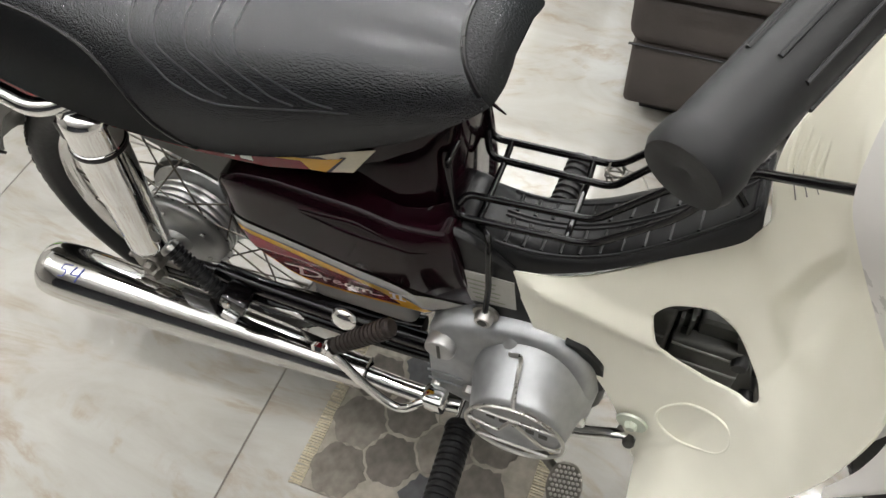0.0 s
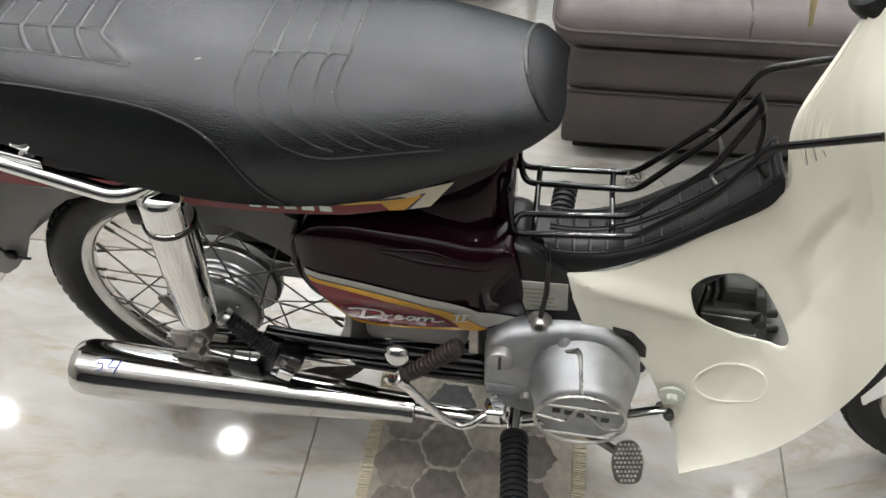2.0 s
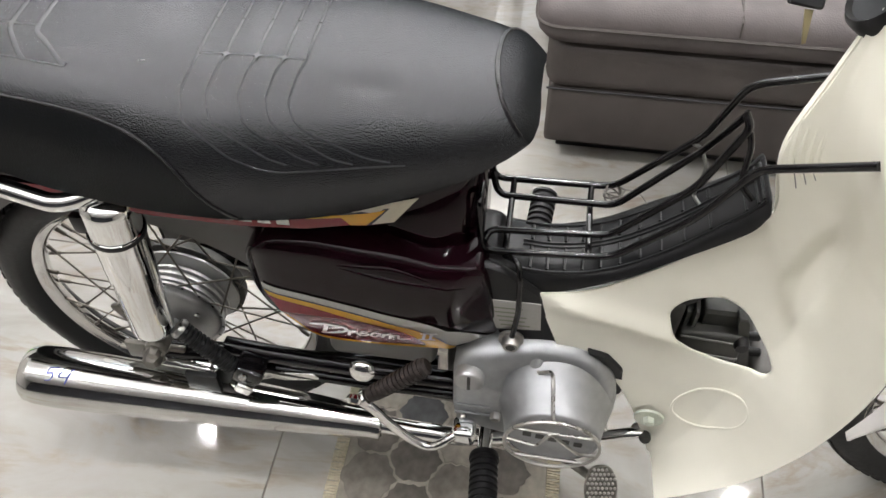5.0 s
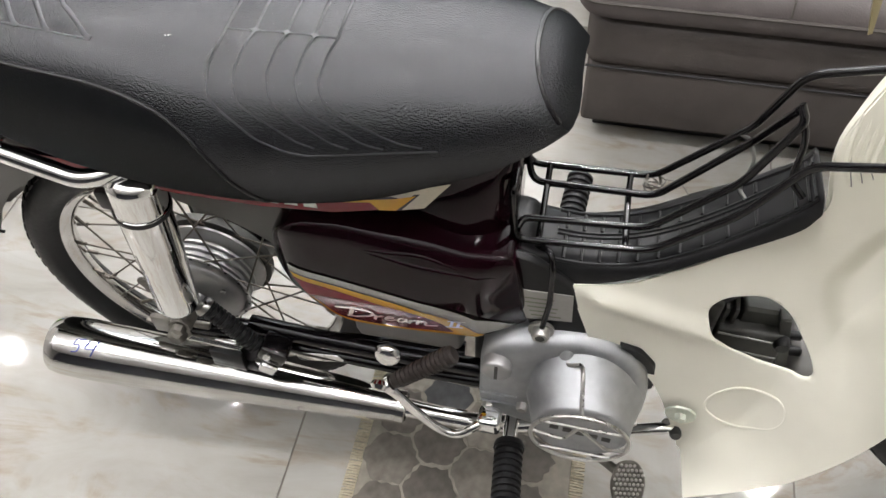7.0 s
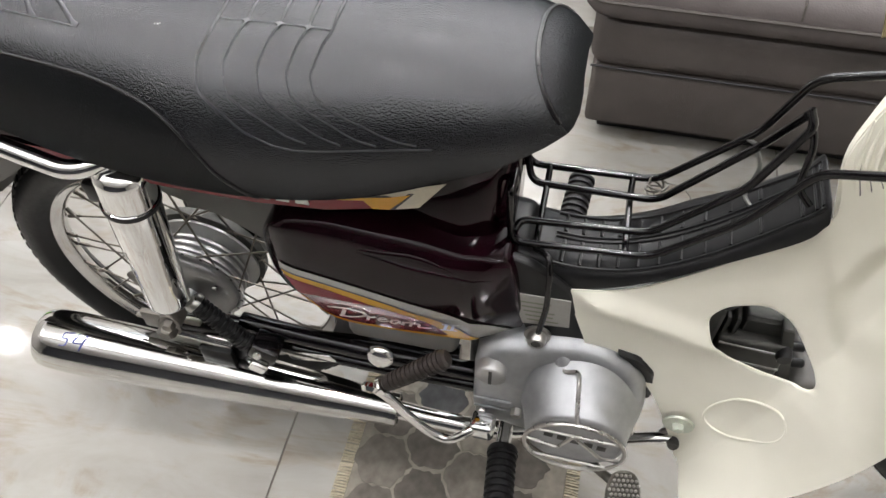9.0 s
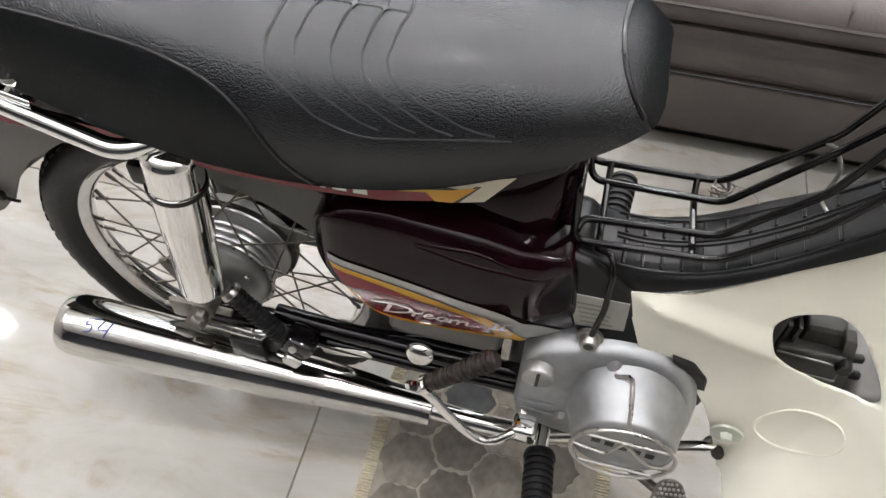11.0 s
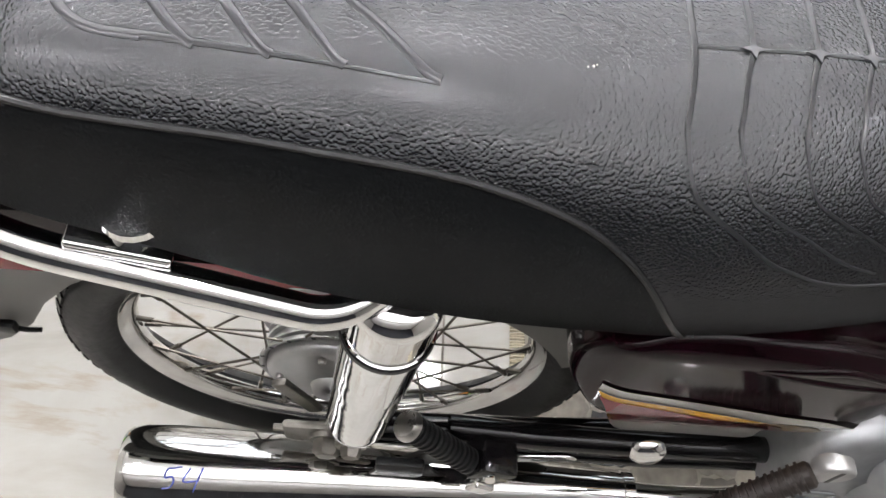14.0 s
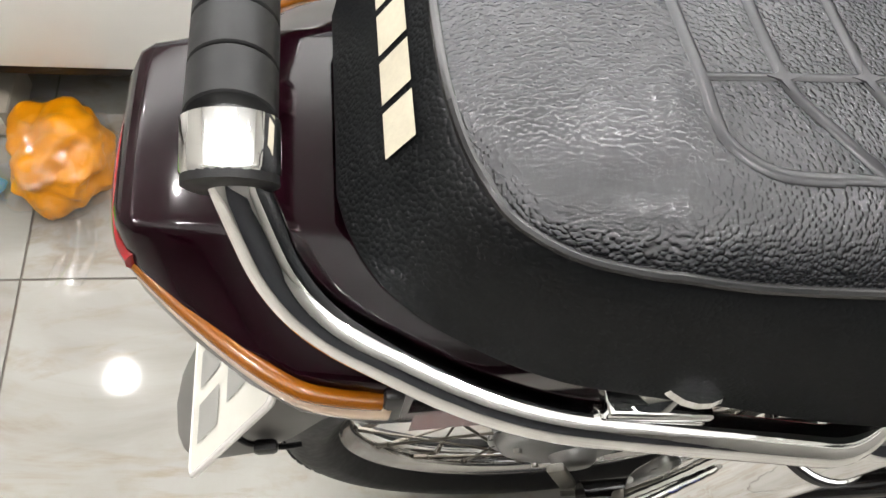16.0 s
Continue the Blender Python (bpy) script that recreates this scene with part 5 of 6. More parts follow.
def engine():
    e = part("engine_case", block((0.43, -0.075, 0.20), (0.67, 0.10, 0.43), 0.02, 3), MAT_ENGINE_DARK, BIKE, "grey cast aluminium horizontal engine")
    out = round_corners([(0.447, 0.262), (0.447, 0.392), (0.470, 0.414), (0.560, 0.432), (0.612, 0.430), (0.650, 0.402), (0.662, 0.362), (0.660, 0.275), (0.63, 0.245), (0.52, 0.235)], 0.022, 5)
    cx, cz = 0.555, 0.345
    bm = bmesh.new()
    loops = []
    for inset, y in ((0.0, -0.070), (0.0, -0.118), (0.004, -0.130), (0.012, -0.137), (0.022, -0.139), (0.07, -0.140)):
        loop = []
        for x, z in out:
            d = Vector((cx - x, cz - z)).normalized()
            # the top of the cover slopes in towards the bike
            slope = 0.022 * max(0.0, (z - 0.37) / 0.06)
            loop.append(Vector((x + d.x * inset, y + slope, z + d.y * inset)))
        loops.append(loop)
    rings(bm, loops)
    cover = part("clutch_cover", bm, MAT_ALU, e, "cast aluminium clutch cover")
    c = Vector((0.584, 0.008, 0.338))
    part("drum", turned([(0.081, -0.100), (0.0785, -0.126), (0.074, -0.143), (0.0700, -0.153), (0.0665, -0.163), (0.0635, -0.176), (0.0615, -0.186), (0.059, -0.190), (0.054, -0.1915), (0.050, -0.1895), (0.0, -0.1895)], c, (0, 1, 0), 56), MAT_ALU, cover)
    # pale cap print left as plain bars
    bars("cap_mark", [[(c.x - 0.038 + i * 0.0165 + p, -0.1821, c.z + 0.006 - 0.003 * i + q) for p, q in ((0.0, -0.006), (0.011, -0.007), (0.011, 0.005), (0.0, 0.006))] for i in range(5)], MAT_ENGINE_DARK, cover)
    part("slot_plug", turned([(0.0, -0.1405), (0.0165, -0.1405), (0.0185, -0.1395), (0.0195, -0.137), (0.0195, -0.120)], (0.470, 0, 0.378), (0, 1, 0), 32), MAT_PANEL, cover, "slotted steel filler plug")
    # dark bar on the plug's face, the slot's shade put in as colour
    part("plug_slot_bar", block((0.4678, -0.1411, 0.362), (0.4722, -0.1400, 0.394), 0.0003), MAT_ENGINE_DARK, cover)
    for x, z, y in ((0.508, 0.305, -0.140), (0.462, 0.285, -0.138), (0.652, 0.300, -0.130)):
        part("cover_bolt", turned([(0.0, -0.010), (0.006, -0.010), (0.0075, -0.008), (0.0075, 0.004)], (x, y, z), (0, 1, 0), 6), MAT_STEEL, cover)
    part("bolt_boss", rod((0.646, -0.126, 0.280), (0.646, -0.118, 0.372), 0.008, 0.008, 14, bevel=0.003), MAT_ALU, cover)
    for z in (0.322, 0.300):
        part("cast_line", tube([(0.452, -0.1405, z), (0.500, -0.1405, z)], 0.0016, 6), MAT_ALU, cover)
    part("upright_rib", tube([(0.551, -0.086, 0.422), (0.552, -0.100, 0.419), (0.555, -0.113, 0.405), (0.557, -0.123, 0.388), (0.558, -0.128, 0.368), (0.559, -0.128, 0.340)], [0.007, 0.0095, 0.0115, 0.0120, 0.0125, 0.010], 16), MAT_ALU, cover)
    # thin black crescent along the cover's upper right edge
    part("edge_crescent", slab(round_corners([(0.612, 0.433), (0.640, 0.427), (0.662, 0.402), (0.671, 0.362), (0.669, 0.338), (0.655, 0.338), (0.652, 0.392), (0.630, 0.420)], 0.005), 0.026, 0.003, side_at(-0.080)), MAT_BLACK, e)
    # wire guard over the cap
    ring = [c + Vector((0.0605 * math.cos(a), -0.1985, 0.0605 * math.sin(a))) for a in (2 * math.pi * k / 56 for k in range(56))]
    g = part("cap_guard", tube(ring, 0.0026, 8, True), MAT_STEEL, e, "bent bare steel wire guard")
    part("guard_wire", tube(bent([c + Vector(v) for v in ((-0.058, -0.1985, 0.004), (-0.020, -0.2005, -0.004), (-0.004, -0.2005, 0.034), (0.034, -0.2005, -0.012), (0.0585, -0.1985, -0.014))], 0.006), 0.0022, 8), MAT_STEEL, g)
    part("guard_wire", tube([c + Vector(v) for v in ((-0.050, -0.1985, 0.033), (0.052, -0.1985, 0.030))], 0.0019, 8), MAT_STEEL, g)
    part("guard_wire", tube([c + Vector(v) for v in ((-0.046, -0.1985, -0.038), (0.046, -0.1985, -0.040))], 0.0019, 8), MAT_STEEL, g)
    part("guard_hook", tube(bent([c + Vector((-0.003, -0.1985, 0.0600)), (0.579, -0.184, 0.402), (0.575, -0.150, 0.425), (0.573, -0.134, 0.424), (0.557, -0.130, 0.408), (0.555, -0.120, 0.404)], 0.008), 0.0026, 8), MAT_STEEL, g)
    # kick starter, folded
    k = part("kick_starter", tube(spline([(0.472, -0.150, 0.285), (0.455, -0.172, 0.290), (0.438, -0.182, 0.278), (0.420, -0.183, 0.270), (0.398, -0.183, 0.284), (0.372, -0.183, 0.320), (0.350, -0.182, 0.356), (0.334, -0.182, 0.374)], 6), 0.0062, 14), MAT_CHROME, BIKE, "folded chrome kick starter with a brown rubber")
    part("clamp", block((0.452, -0.176, 0.268), (0.484, -0.146, 0.300), 0.007, 3), MAT_CHROME, k)
    part("ball", turned([(0.0, -0.008), (0.009, -0.0065), (0.0125, -0.001), (0.009, 0.0045), (0.0, 0.006)], (0.330, -0.183, 0.377), (0, 1, 0.4), 20), MAT_CHROME, k)
    a, b = Vector((0.345, -0.176, 0.376)), Vector((0.420, -0.152, 0.430))
    d = b - a
    part("rubber", rod(a, b, 0.0098, 0.0118, sides=20, bevel=0.003), MAT_BROWN_RUBBER, k, "worn brown ribbed rubber")
    for i in range(12):
        part("rib", turned([(0.0095, -0.0016), (0.0114 + 0.0002 * i, -0.0012), (0.0114 + 0.0002 * i, 0.0012), (0.0095, 0.0016)], a + d * (0.12 + 0.07 * i), d, 18, True), MAT_BROWN_RUBBER, k)
    part("washer", turned([(0.0, -0.006), (0.012, -0.006), (0.012, 0.0), (0.0, 0.0)], a, d, 20), MAT_CHROME, k)
    # cylinder and head, seen through the leg shield's opening
    head = part("cylinder", block((0.66, -0.048, 0.290), (0.748, 0.048, 0.472), 0.006), MAT_ENGINE_DARK, e, "dark finned cylinder")
    for i in range(7):
        x = 0.672 + 0.011 * i
        part("fin", block((x, -0.062, 0.280), (x + 0.004, 0.062, 0.482), 0.004), MAT_ENGINE_DARK, head)
    part("cylinder_head", slab(round_corners([(0.749, 0.285), (0.836, 0.300), (0.828, 0.375), (0.793, 0.478), (0.749, 0.478)], 0.006), 0.11, 0.004, side_at(0.055)), MAT_ENGINE_DARK, e)
    part("head_cap", turned([(0, 0.014), (0.020, 0.014), (0.024, 0.010), (0.024, 0)], (0.775, -0.054, 0.415), (0, -1, 0), 8), MAT_ENGINE_DARK, e)
    for z in (0.372, 0.442):
        part("head_bolt", turned([(0, 0.014), (0.008, 0.014), (0.010, 0.010), (0.010, 0)], (0.824 - 0.34 * (z - 0.372), -0.066, z), (0, -1, 0), 10), MAT_BLACK, e)
    part("head_rail", slab(round_corners([(0.826, 0.33), (0.840, 0.33), (0.800, 0.482), (0.787, 0.482)], 0.003), 0.018, 0.002, side_at(-0.048)), MAT_ENGINE_DARK, e)
    for z in (0.398, 0.432):
        part("rubber_stud", rod((0.812 - 0.3 * (z - 0.398), -0.052, z), (0.838 - 0.3 * (z - 0.398), -0.052, z + 0.003), 0.0065, 0.006, 12, bevel=0.002), MAT_BLACK, e)
    part("side_box", block((0.724, -0.072, 0.372), (0.806, -0.050, 0.452), 0.006, 3), MAT_ENGINE_DARK, e)
    # paler rods draw the bright lines along the ledges as colour
    for z in (0.414, 0.446):
        part("box_edge", rod((0.726, -0.0725, z), (0.804, -0.0725, z - 0.006), 0.0016, sides=8), MAT_STEEL_DARK, e)
    part("rear_box", block((0.668, -0.070, 0.395), (0.722, -0.040, 0.500), 0.006, 3), MAT_ENGINE_DARK, e)
    # the same painted bright lines on the rear box
    for z in (0.430, 0.452):
        part("box_edge", rod((0.670, -0.0705, z), (0.716, -0.0705, z - 0.004), 0.0016, sides=8), MAT_STEEL_DARK, e)
    part("inlet_hose", tube(spline([(0.690, -0.040, 0.475), (0.715, -0.045, 0.500), (0.750, -0.030, 0.520), (0.800, -0.010, 0.540)], 5), 0.020, 14), MAT_BLACK, e)
    part("inner_splash_guard", block((0.830, -0.080, 0.330), (0.880, 0.080, 0.395), 0.012, 3), MAT_GREY, e)
    part("carburettor", block((0.66, -0.035, 0.47), (0.74, 0.035, 0.54), 0.012, 3), MAT_ENGINE_DARK, e)


engine()


def side_plate():
    p = part("frame_cover", slab(round_corners([(0.458, 0.572), (0.500, 0.560), (0.548, 0.522), (0.578, 0.422), (0.566, 0.410), (0.512, 0.402), (0.476, 0.500)], 0.010), 0.012, 0.004, side_at(-0.082)), MAT_BLACK, BIKE, "black plastic frame cover with a metal label")
    lab = part("label_plate", slab([(0.481, 0.505), (0.549, 0.507), (0.553, 0.453), (0.498, 0.446)], 0.0015, 0.0004, side_at(-0.0945)), MAT_D_GREY, p, "dull metal label with small print bars", smooth=False)
    bars("print_bar", [[(0.492 + 0.0028 * i + a, -0.0964, 0.490 - 0.0085 * i + b) for a, b in ((0.0, 0.0), (0.036 - 0.004 * (i % 2), 0.0015), (0.036 - 0.004 * (i % 2), 0.0040), (0.0, 0.0025))] for i in range(5)], MAT_LABEL_INK, lab)
    part("stay_rod", tube(bent([(0.500, -0.072, 0.562), (0.517, -0.088, 0.573), (0.521, -0.101, 0.555), (0.523, -0.106, 0.50), (0.518, -0.106, 0.438)], 0.010), 0.0036, 10), MAT_PAINT_BLACK, p)
    n = part("stay_nut", turned([(0.0045, -0.016), (0.0095, -0.016), (0.0115, -0.012), (0.0115, -0.004), (0.016, -0.004), (0.016, 0.0)], (0.518, -0.100, 0.436), (0, 1, 0), 20), MAT_STEEL, p)
    part("nut_core", turned([(0.0, -0.017), (0.0065, -0.0165), (0.0065, -0.006)], (0.518, -0.100, 0.436), (0, 1, 0), 6), MAT_ENGINE_DARK, n)


side_plate()


def tunnel():
    """Black ribbed cover over the frame tube."""
    run = [(0.440, 0.575, 0.520), (0.50, 0.553, 0.508), (0.56, 0.548, 0.522), (0.62, 0.566, 0.552), (0.68, 0.612, 0.600), (0.74, 0.679, 0.655), (0.754, 0.702, 0.681), (0.757, 0.702, 0.688)]

    def slim(x):
        return 0.005 + 0.015 * min(1, max(0, (x - 0.66) / 0.09))

    pts = spline([(x, 0, z) for x, z, _ in run], 6)
    low = spline([(x, 0, z) for x, _, z in run], 6)
    secs = []
    for p, q in zip(pts, low):
        w = 0.046
        secs.append([Vector((p.x + dx * (p.z - q.z), y - 0.036, q.z + (p.z - q.z) * h)) for y, h, dx in ((-w - 0.004, 0.0, 0.15), (-w - 0.002, 0.55, 0.05), (-w + 0.003, 0.90, 0), (-w + 0.010, 1.0, 0), (-0.016, 0.98, 0), (0.016, 0.98, 0), (w - 0.012 - slim(p.x), 0.97, 0), (w - 0.003 - slim(p.x), 0.88, 0), (w + 0.008 - slim(p.x), 0.40, 0.05), (w + 0.014 - slim(p.x), -0.4, 0.15))])
    t = skin("tunnel_cover", secs, MAT_TUNNEL, "black moulded plastic tunnel cover with ribs")
    for k in range(13):
        i = int(9 + k * 2.1)
        p = pts[i]
        d = (pts[i + 1] - pts[i - 1]).normalized()
        part("rib", tube([p + Vector((0, y, -0.0002)) for y in (-0.074, -0.058, -0.042)], 0.0022, 6), MAT_TUNNEL, t)
        part("rib", tube([p + Vector((0, y, -0.0002)) for y in (-0.030, -0.016 - slim(p.x) / 2, -0.002 - slim(p.x))], 0.0022, 6), MAT_TUNNEL, t)
    for y in (-0.077, -0.039, -0.033, 0.001):
        part("edge_bead", tube([p + Vector((0, y - (slim(p.x) if y > 0 else 0), -0.0008)) for p in pts[8:36]], 0.0022, 6), MAT_TUNNEL, t)
    bm = bmesh.new()
    block((0.44, -0.078, 0.50), (0.50, 0.01, 0.562), 0.02, 3, bm=bm)
    part("rear_boot", bm, MAT_TUNNEL, t)
    return t


tunnel()


def rack():
    r = 0.0042
    base = part("rack", tube(bent([(0.468, -0.071, 0.640), (0.473, -0.071, 0.566), (0.619, -0.072, 0.580), (0.692, -0.076, 0.660), (0.734, -0.074, 0.736), (0.795, -0.15, 0.822)], 0.018), r, 10), MAT_PAINT_BLACK, BIKE, "black wire luggage rack over the tunnel")
    part("wire", tube(bent([(0.468, 0.041, 0.640), (0.474, 0.041, 0.574), (0.620, 0.036, 0.584), (0.700, 0.020, 0.690), (0.722, 0.0, 0.778), (0.786, -0.03, 0.819), (0.80, -0.034, 0.824)], 0.018), r, 10), MAT_PAINT_BLACK, base)
    part("wire", tube(bent([(0.474, 0.030, 0.596), (0.482, 0.016, 0.570), (0.622, 0.006, 0.583), (0.698, -0.002, 0.690), (0.716, -0.035, 0.765)], 0.015), r, 10), MAT_PAINT_BLACK, base)
    part("wire", tube(bent([(0.475, -0.068, 0.580), (0.480, -0.050, 0.580), (0.616, -0.048, 0.590), (0.690, -0.050, 0.680), (0.722, -0.046, 0.762), (0.716, -0.036, 0.772)], 0.015), r, 10), MAT_PAINT_BLACK, base)
    part("wire", tube(bent([(0.473, -0.071, 0.566), (0.468, -0.071, 0.648), (0.468, 0.041, 0.648), (0.474, 0.041, 0.574)], 0.012), r, 10), MAT_PAINT_BLACK, base)
    for x in (0.500, 0.594):
        part("cross_wire", tube(bent([(x, 0.040, 0.585 if x > 0.55 else 0.578), (x, 0.02, 0.570), (x, -0.072, 0.567 if x < 0.55 else 0.576)], 0.01), r * 0.9, 10), MAT_PAINT_BLACK, base)
    part("cross_wire", tube(bent([(0.716, -0.036, 0.774), (0.728, -0.05, 0.745), (0.728, -0.06, 0.700), (0.742, -0.07, 0.69)], 0.012), r * 0.8, 10), MAT_PAINT_BLACK, base)
    part("tie_wire", tube(spline([(0.688, 0.022, 0.678), (0.702, 0.010, 0.680), (0.698, 0.0, 0.686), (0.704, -0.012, 0.672), (0.698, -0.022, 0.645), (0.704, -0.034, 0.640)], 5), 0.0021, 8), MAT_STEEL_DARK, base, "twisted binding wire")
    turns = [Vector((0.618 + 0.010 * math.cos(k * 0.7) + 0.0008 * (k % 7), 0.028 + 0.010 * math.sin(k * 0.7), 0.580 + 0.008 * math.sin(k * 0.53))) for k in range(40)]
    part("tie_knot", tube(spline(turns, 3), 0.0012, 5), MAT_GRIMY, base)
    part("tie_tail", tube(spline([(0.628, 0.030, 0.588), (0.650, 0.022, 0.590), (0.662, 0.0, 0.585), (0.662, -0.012, 0.578)], 5), 0.0008, 5), MAT_GRIMY, base)


rack()


def leg_shield():
    low = spline([(0.728, -0.120, 0.225), (0.712, -0.112, 0.262), (0.672, -0.106, 0.352), (0.630, -0.100, 0.400), (0.580, -0.096, 0.418)], 12)
    rise = [Vector((0.580, -0.096, 0.418)).lerp(Vector((0.541, -0.088, 0.520)), k / 12) for k in range(1, 13)]
    top = spline([(0.541, -0.088, 0.520), (0.60, -0.083, 0.530), (0.66, -0.079, 0.570), (0.72, -0.076, 0.628), (0.765, -0.072, 0.682), (0.752, -0.064, 0.752), (0.770, -0.056, 0.832), (0.787, -0.048, 0.90)], 12)
    a = low + rise + top[1:]
    outer = [(0.734, -0.200, 0.236), (0.752, -0.200, 0.254), (0.785, -0.200, 0.285), (0.818, -0.200, 0.322), (0.842, -0.200, 0.362), (0.868, -0.200, 0.432), (0.882, -0.200, 0.500), (0.887, -0.200, 0.570), (0.884, -0.200, 0.625), (0.868, -0.200, 0.690), (0.836, -0.195, 0.752), (0.802, -0.180, 0.815), (0.790, -0.140, 0.890)]
    b = spline(outer, 12)
    m = 60
    hole = spline([(x, 0, z) for x, z in ((0.699, 0.520), (0.711, 0.538), (0.730, 0.548), (0.745, 0.552), (0.758, 0.550), (0.778, 0.538), (0.799, 0.512), (0.815, 0.489), (0.818, 0.475), (0.806, 0.464), (0.773, 0.458), (0.750, 0.459), (0.729, 0.464), (0.711, 0.482), (0.701, 0.502))], 6, True)
    def flare(v):
        """How far out of its plane the shield has turned, from its root (0) to its edge (1)."""
        return 0.10 * v + 0.20 * (v / 0.78) ** 5 if v < 0.78 else 0.278 + 0.722 * (v - 0.78) / 0.22

    def relief(x, z, v):
        """A rounded ridge towards the opening, and a shallow valley above it."""
        def off(x0, z0, x1, z1):
            d = Vector((x1 - x0, z1 - z0))
            t = max(0.0, min(1.0, ((x - x0) * d.x + (z - z0) * d.y) / d.length_squared))
            return math.hypot(x - x0 - d.x * t, z - z0 - d.y * t)
        hold = min(1.0, v * 8)
        # the sunk panel between the opening, the collar above and the turned-out lower edge
        sunk = [(0.800, 0.600), (0.812, 0.650), (0.828, 0.685), (0.875, 0.660), (0.872, 0.545), (0.845, 0.475), (0.812, 0.545)]
        deep = 1.0
        for (x0, z0), (x1, z1) in zip(sunk, sunk[1:] + sunk[:1]):
            side = ((x1 - x0) * (z - z0) - (z1 - z0) * (x - x0)) / math.hypot(x1 - x0, z1 - z0)
            deep = min(deep, max(0.0, min(1.0, (0.010 - side) / 0.030)))
        deep = deep * deep * (3 - 2 * deep)
        return hold * (-0.009 * math.exp(-(off(0.57, 0.509, 0.705, 0.481) / 0.016) ** 2) + 0.012 * deep)
    bm = bmesh.new()
    grid = []
    for p, q in zip(a, b):
        row = []
        for k in range(m + 1):
            v = k / m
            x, z = p.x + (q.x - p.x) * v, p.z + (q.z - p.z) * v
            y = p.y + (q.y - p.y) * flare(v) + relief(x, z, v)
            row.append(bm.verts.new((x, y, z)))
        grid.append(row)
    for r, s in zip(grid, grid[1:]):
        for k in range(m):
            bm.faces.new((r[k], r[k + 1], s[k + 1], s[k]))
    bmesh.ops.recalc_face_normals(bm, faces=bm.faces[:])
    bmesh.ops.solidify(bm, geom=bm.faces[:], thickness=0.003)
    s = part("leg_shield", bm, MAT_CREAM, BIKE, "cream plastic leg shield with a cut-out")
    cut = bmesh.new()
    rings(cut, [[Vector((v.x, y, v.z)) for v in hole] for y in (-0.20, 0.0)])
    tool = part("cutter", cut, MAT_CREAM)
    mod = s.modifiers.new("opening", "BOOLEAN")
    mod.operation, mod.object, mod.solver = "DIFFERENCE", tool, "EXACT"
    me = bpy.data.meshes.new_from_object(s.evaluated_get(bpy.context.evaluated_depsgraph_get()))
    s.modifiers.clear()
    s.data = me
    bpy.data.objects.remove(tool)

    spots = [Vector((p.x + (q.x - p.x) * v, p.y + (q.y - p.y) * flare(v) + relief(p.x + (q.x - p.x) * v, p.z + (q.z - p.z) * v, v), p.z + (q.z - p.z) * v)) for p, q in zip(a, b) for v in [k / 60 for k in range(61)]]

    def on(x, z):
        """y of the shield at about that place."""
        near = sorted(spots, key=lambda q: (q.x - x) ** 2 + (q.z - z) ** 2)[:16]
        flat = np.array([(1.0, q.x - x, q.z - z) for q in near])
        return float(np.linalg.lstsq(flat, np.array([q.y for q in near]), rcond=None)[0][0])
    # an oval boss with a raised rim
    oval = [(0.7735 + 0.0375 * math.cos(t) - 0.006 * math.sin(t), 0.374 + 0.034 * math.cos(t) + 0.031 * math.sin(t)) for t in (2 * math.pi * k / 72 for k in range(72))]
    flat = np.linalg.lstsq(np.array([(1.0, x, z) for x, z in oval]), np.array([on(x, z) for x, z in oval]), rcond=None)[0]
    part("oval_boss", tube([(x, min(float(flat[0] + flat[1] * x + flat[2] * z), on(x, z)) - 0.0031, z) for x, z in oval], 0.0017, 8, True), MAT_CREAM, s)
    y = on(0.712, 0.312)
    bolt = part("shield_washer", turned([(0.0, -0.003), (0.019, -0.003), (0.020, 0.0)], (0.712, y - 0.007, 0.312), (0.1, 1, 0), 28), MAT_ZINC, s)
    part("shield_bolt", turned([(0, -0.009), (0.006, -0.009), (0.008, -0.006), (0.008, 0)], (0.712, y - 0.009, 0.312), (0, 1, 0), 6), MAT_ZINC, bolt)
    for k in range(4):
        dx, cut_ = 0.0075 * k, 0.007 * k
        run = spline([(0.757 + dx, 0, 0.792 - cut_ * 0.3), (0.760 + dx, 0, 0.750), (0.772 + dx * 0.9, 0, 0.716 + cut_)], 5)
        n = len(run)
        part("vent_louvre", tube([(v.x, on(v.x, v.z) - 0.0022, v.z) for v in run], [0.0006 + 0.0024 * math.sin(math.pi * (i + 0.5) / n) for i in range(n)], 8), MAT_CREAM, s)
        # grey line on the uncut surface, painting the shade beside the louvre
        part("vent_slit_line", tube([(v.x + 0.0030, on(v.x, v.z) - 0.0030, v.z) for v in run[n // 3:]], [0.0004 + 0.0006 * (i + 1) / n for i in range(n - n // 3)], 6), MAT_GREY, s)
    # far half and the column between
    bm = bmesh.new()
    secs = []
    for p in spline([(0.765, 0.072, 0.682), (0.752, 0.062, 0.752), (0.770, 0.052, 0.832), (0.787, 0.044, 0.90)], 6):
        w = p.y
        secs.append([Vector((p.x + dx, y, p.z)) for y, dx in ((-w, 0.0), (-w * 0.8, 0.002), (0, 0.028), (w * 0.8, 0.060), (w, 0.075), (w, 0.12), (-w, 0.12))])
    rings(bm, secs)
    part("column_cover", bm, MAT_CREAM, s)
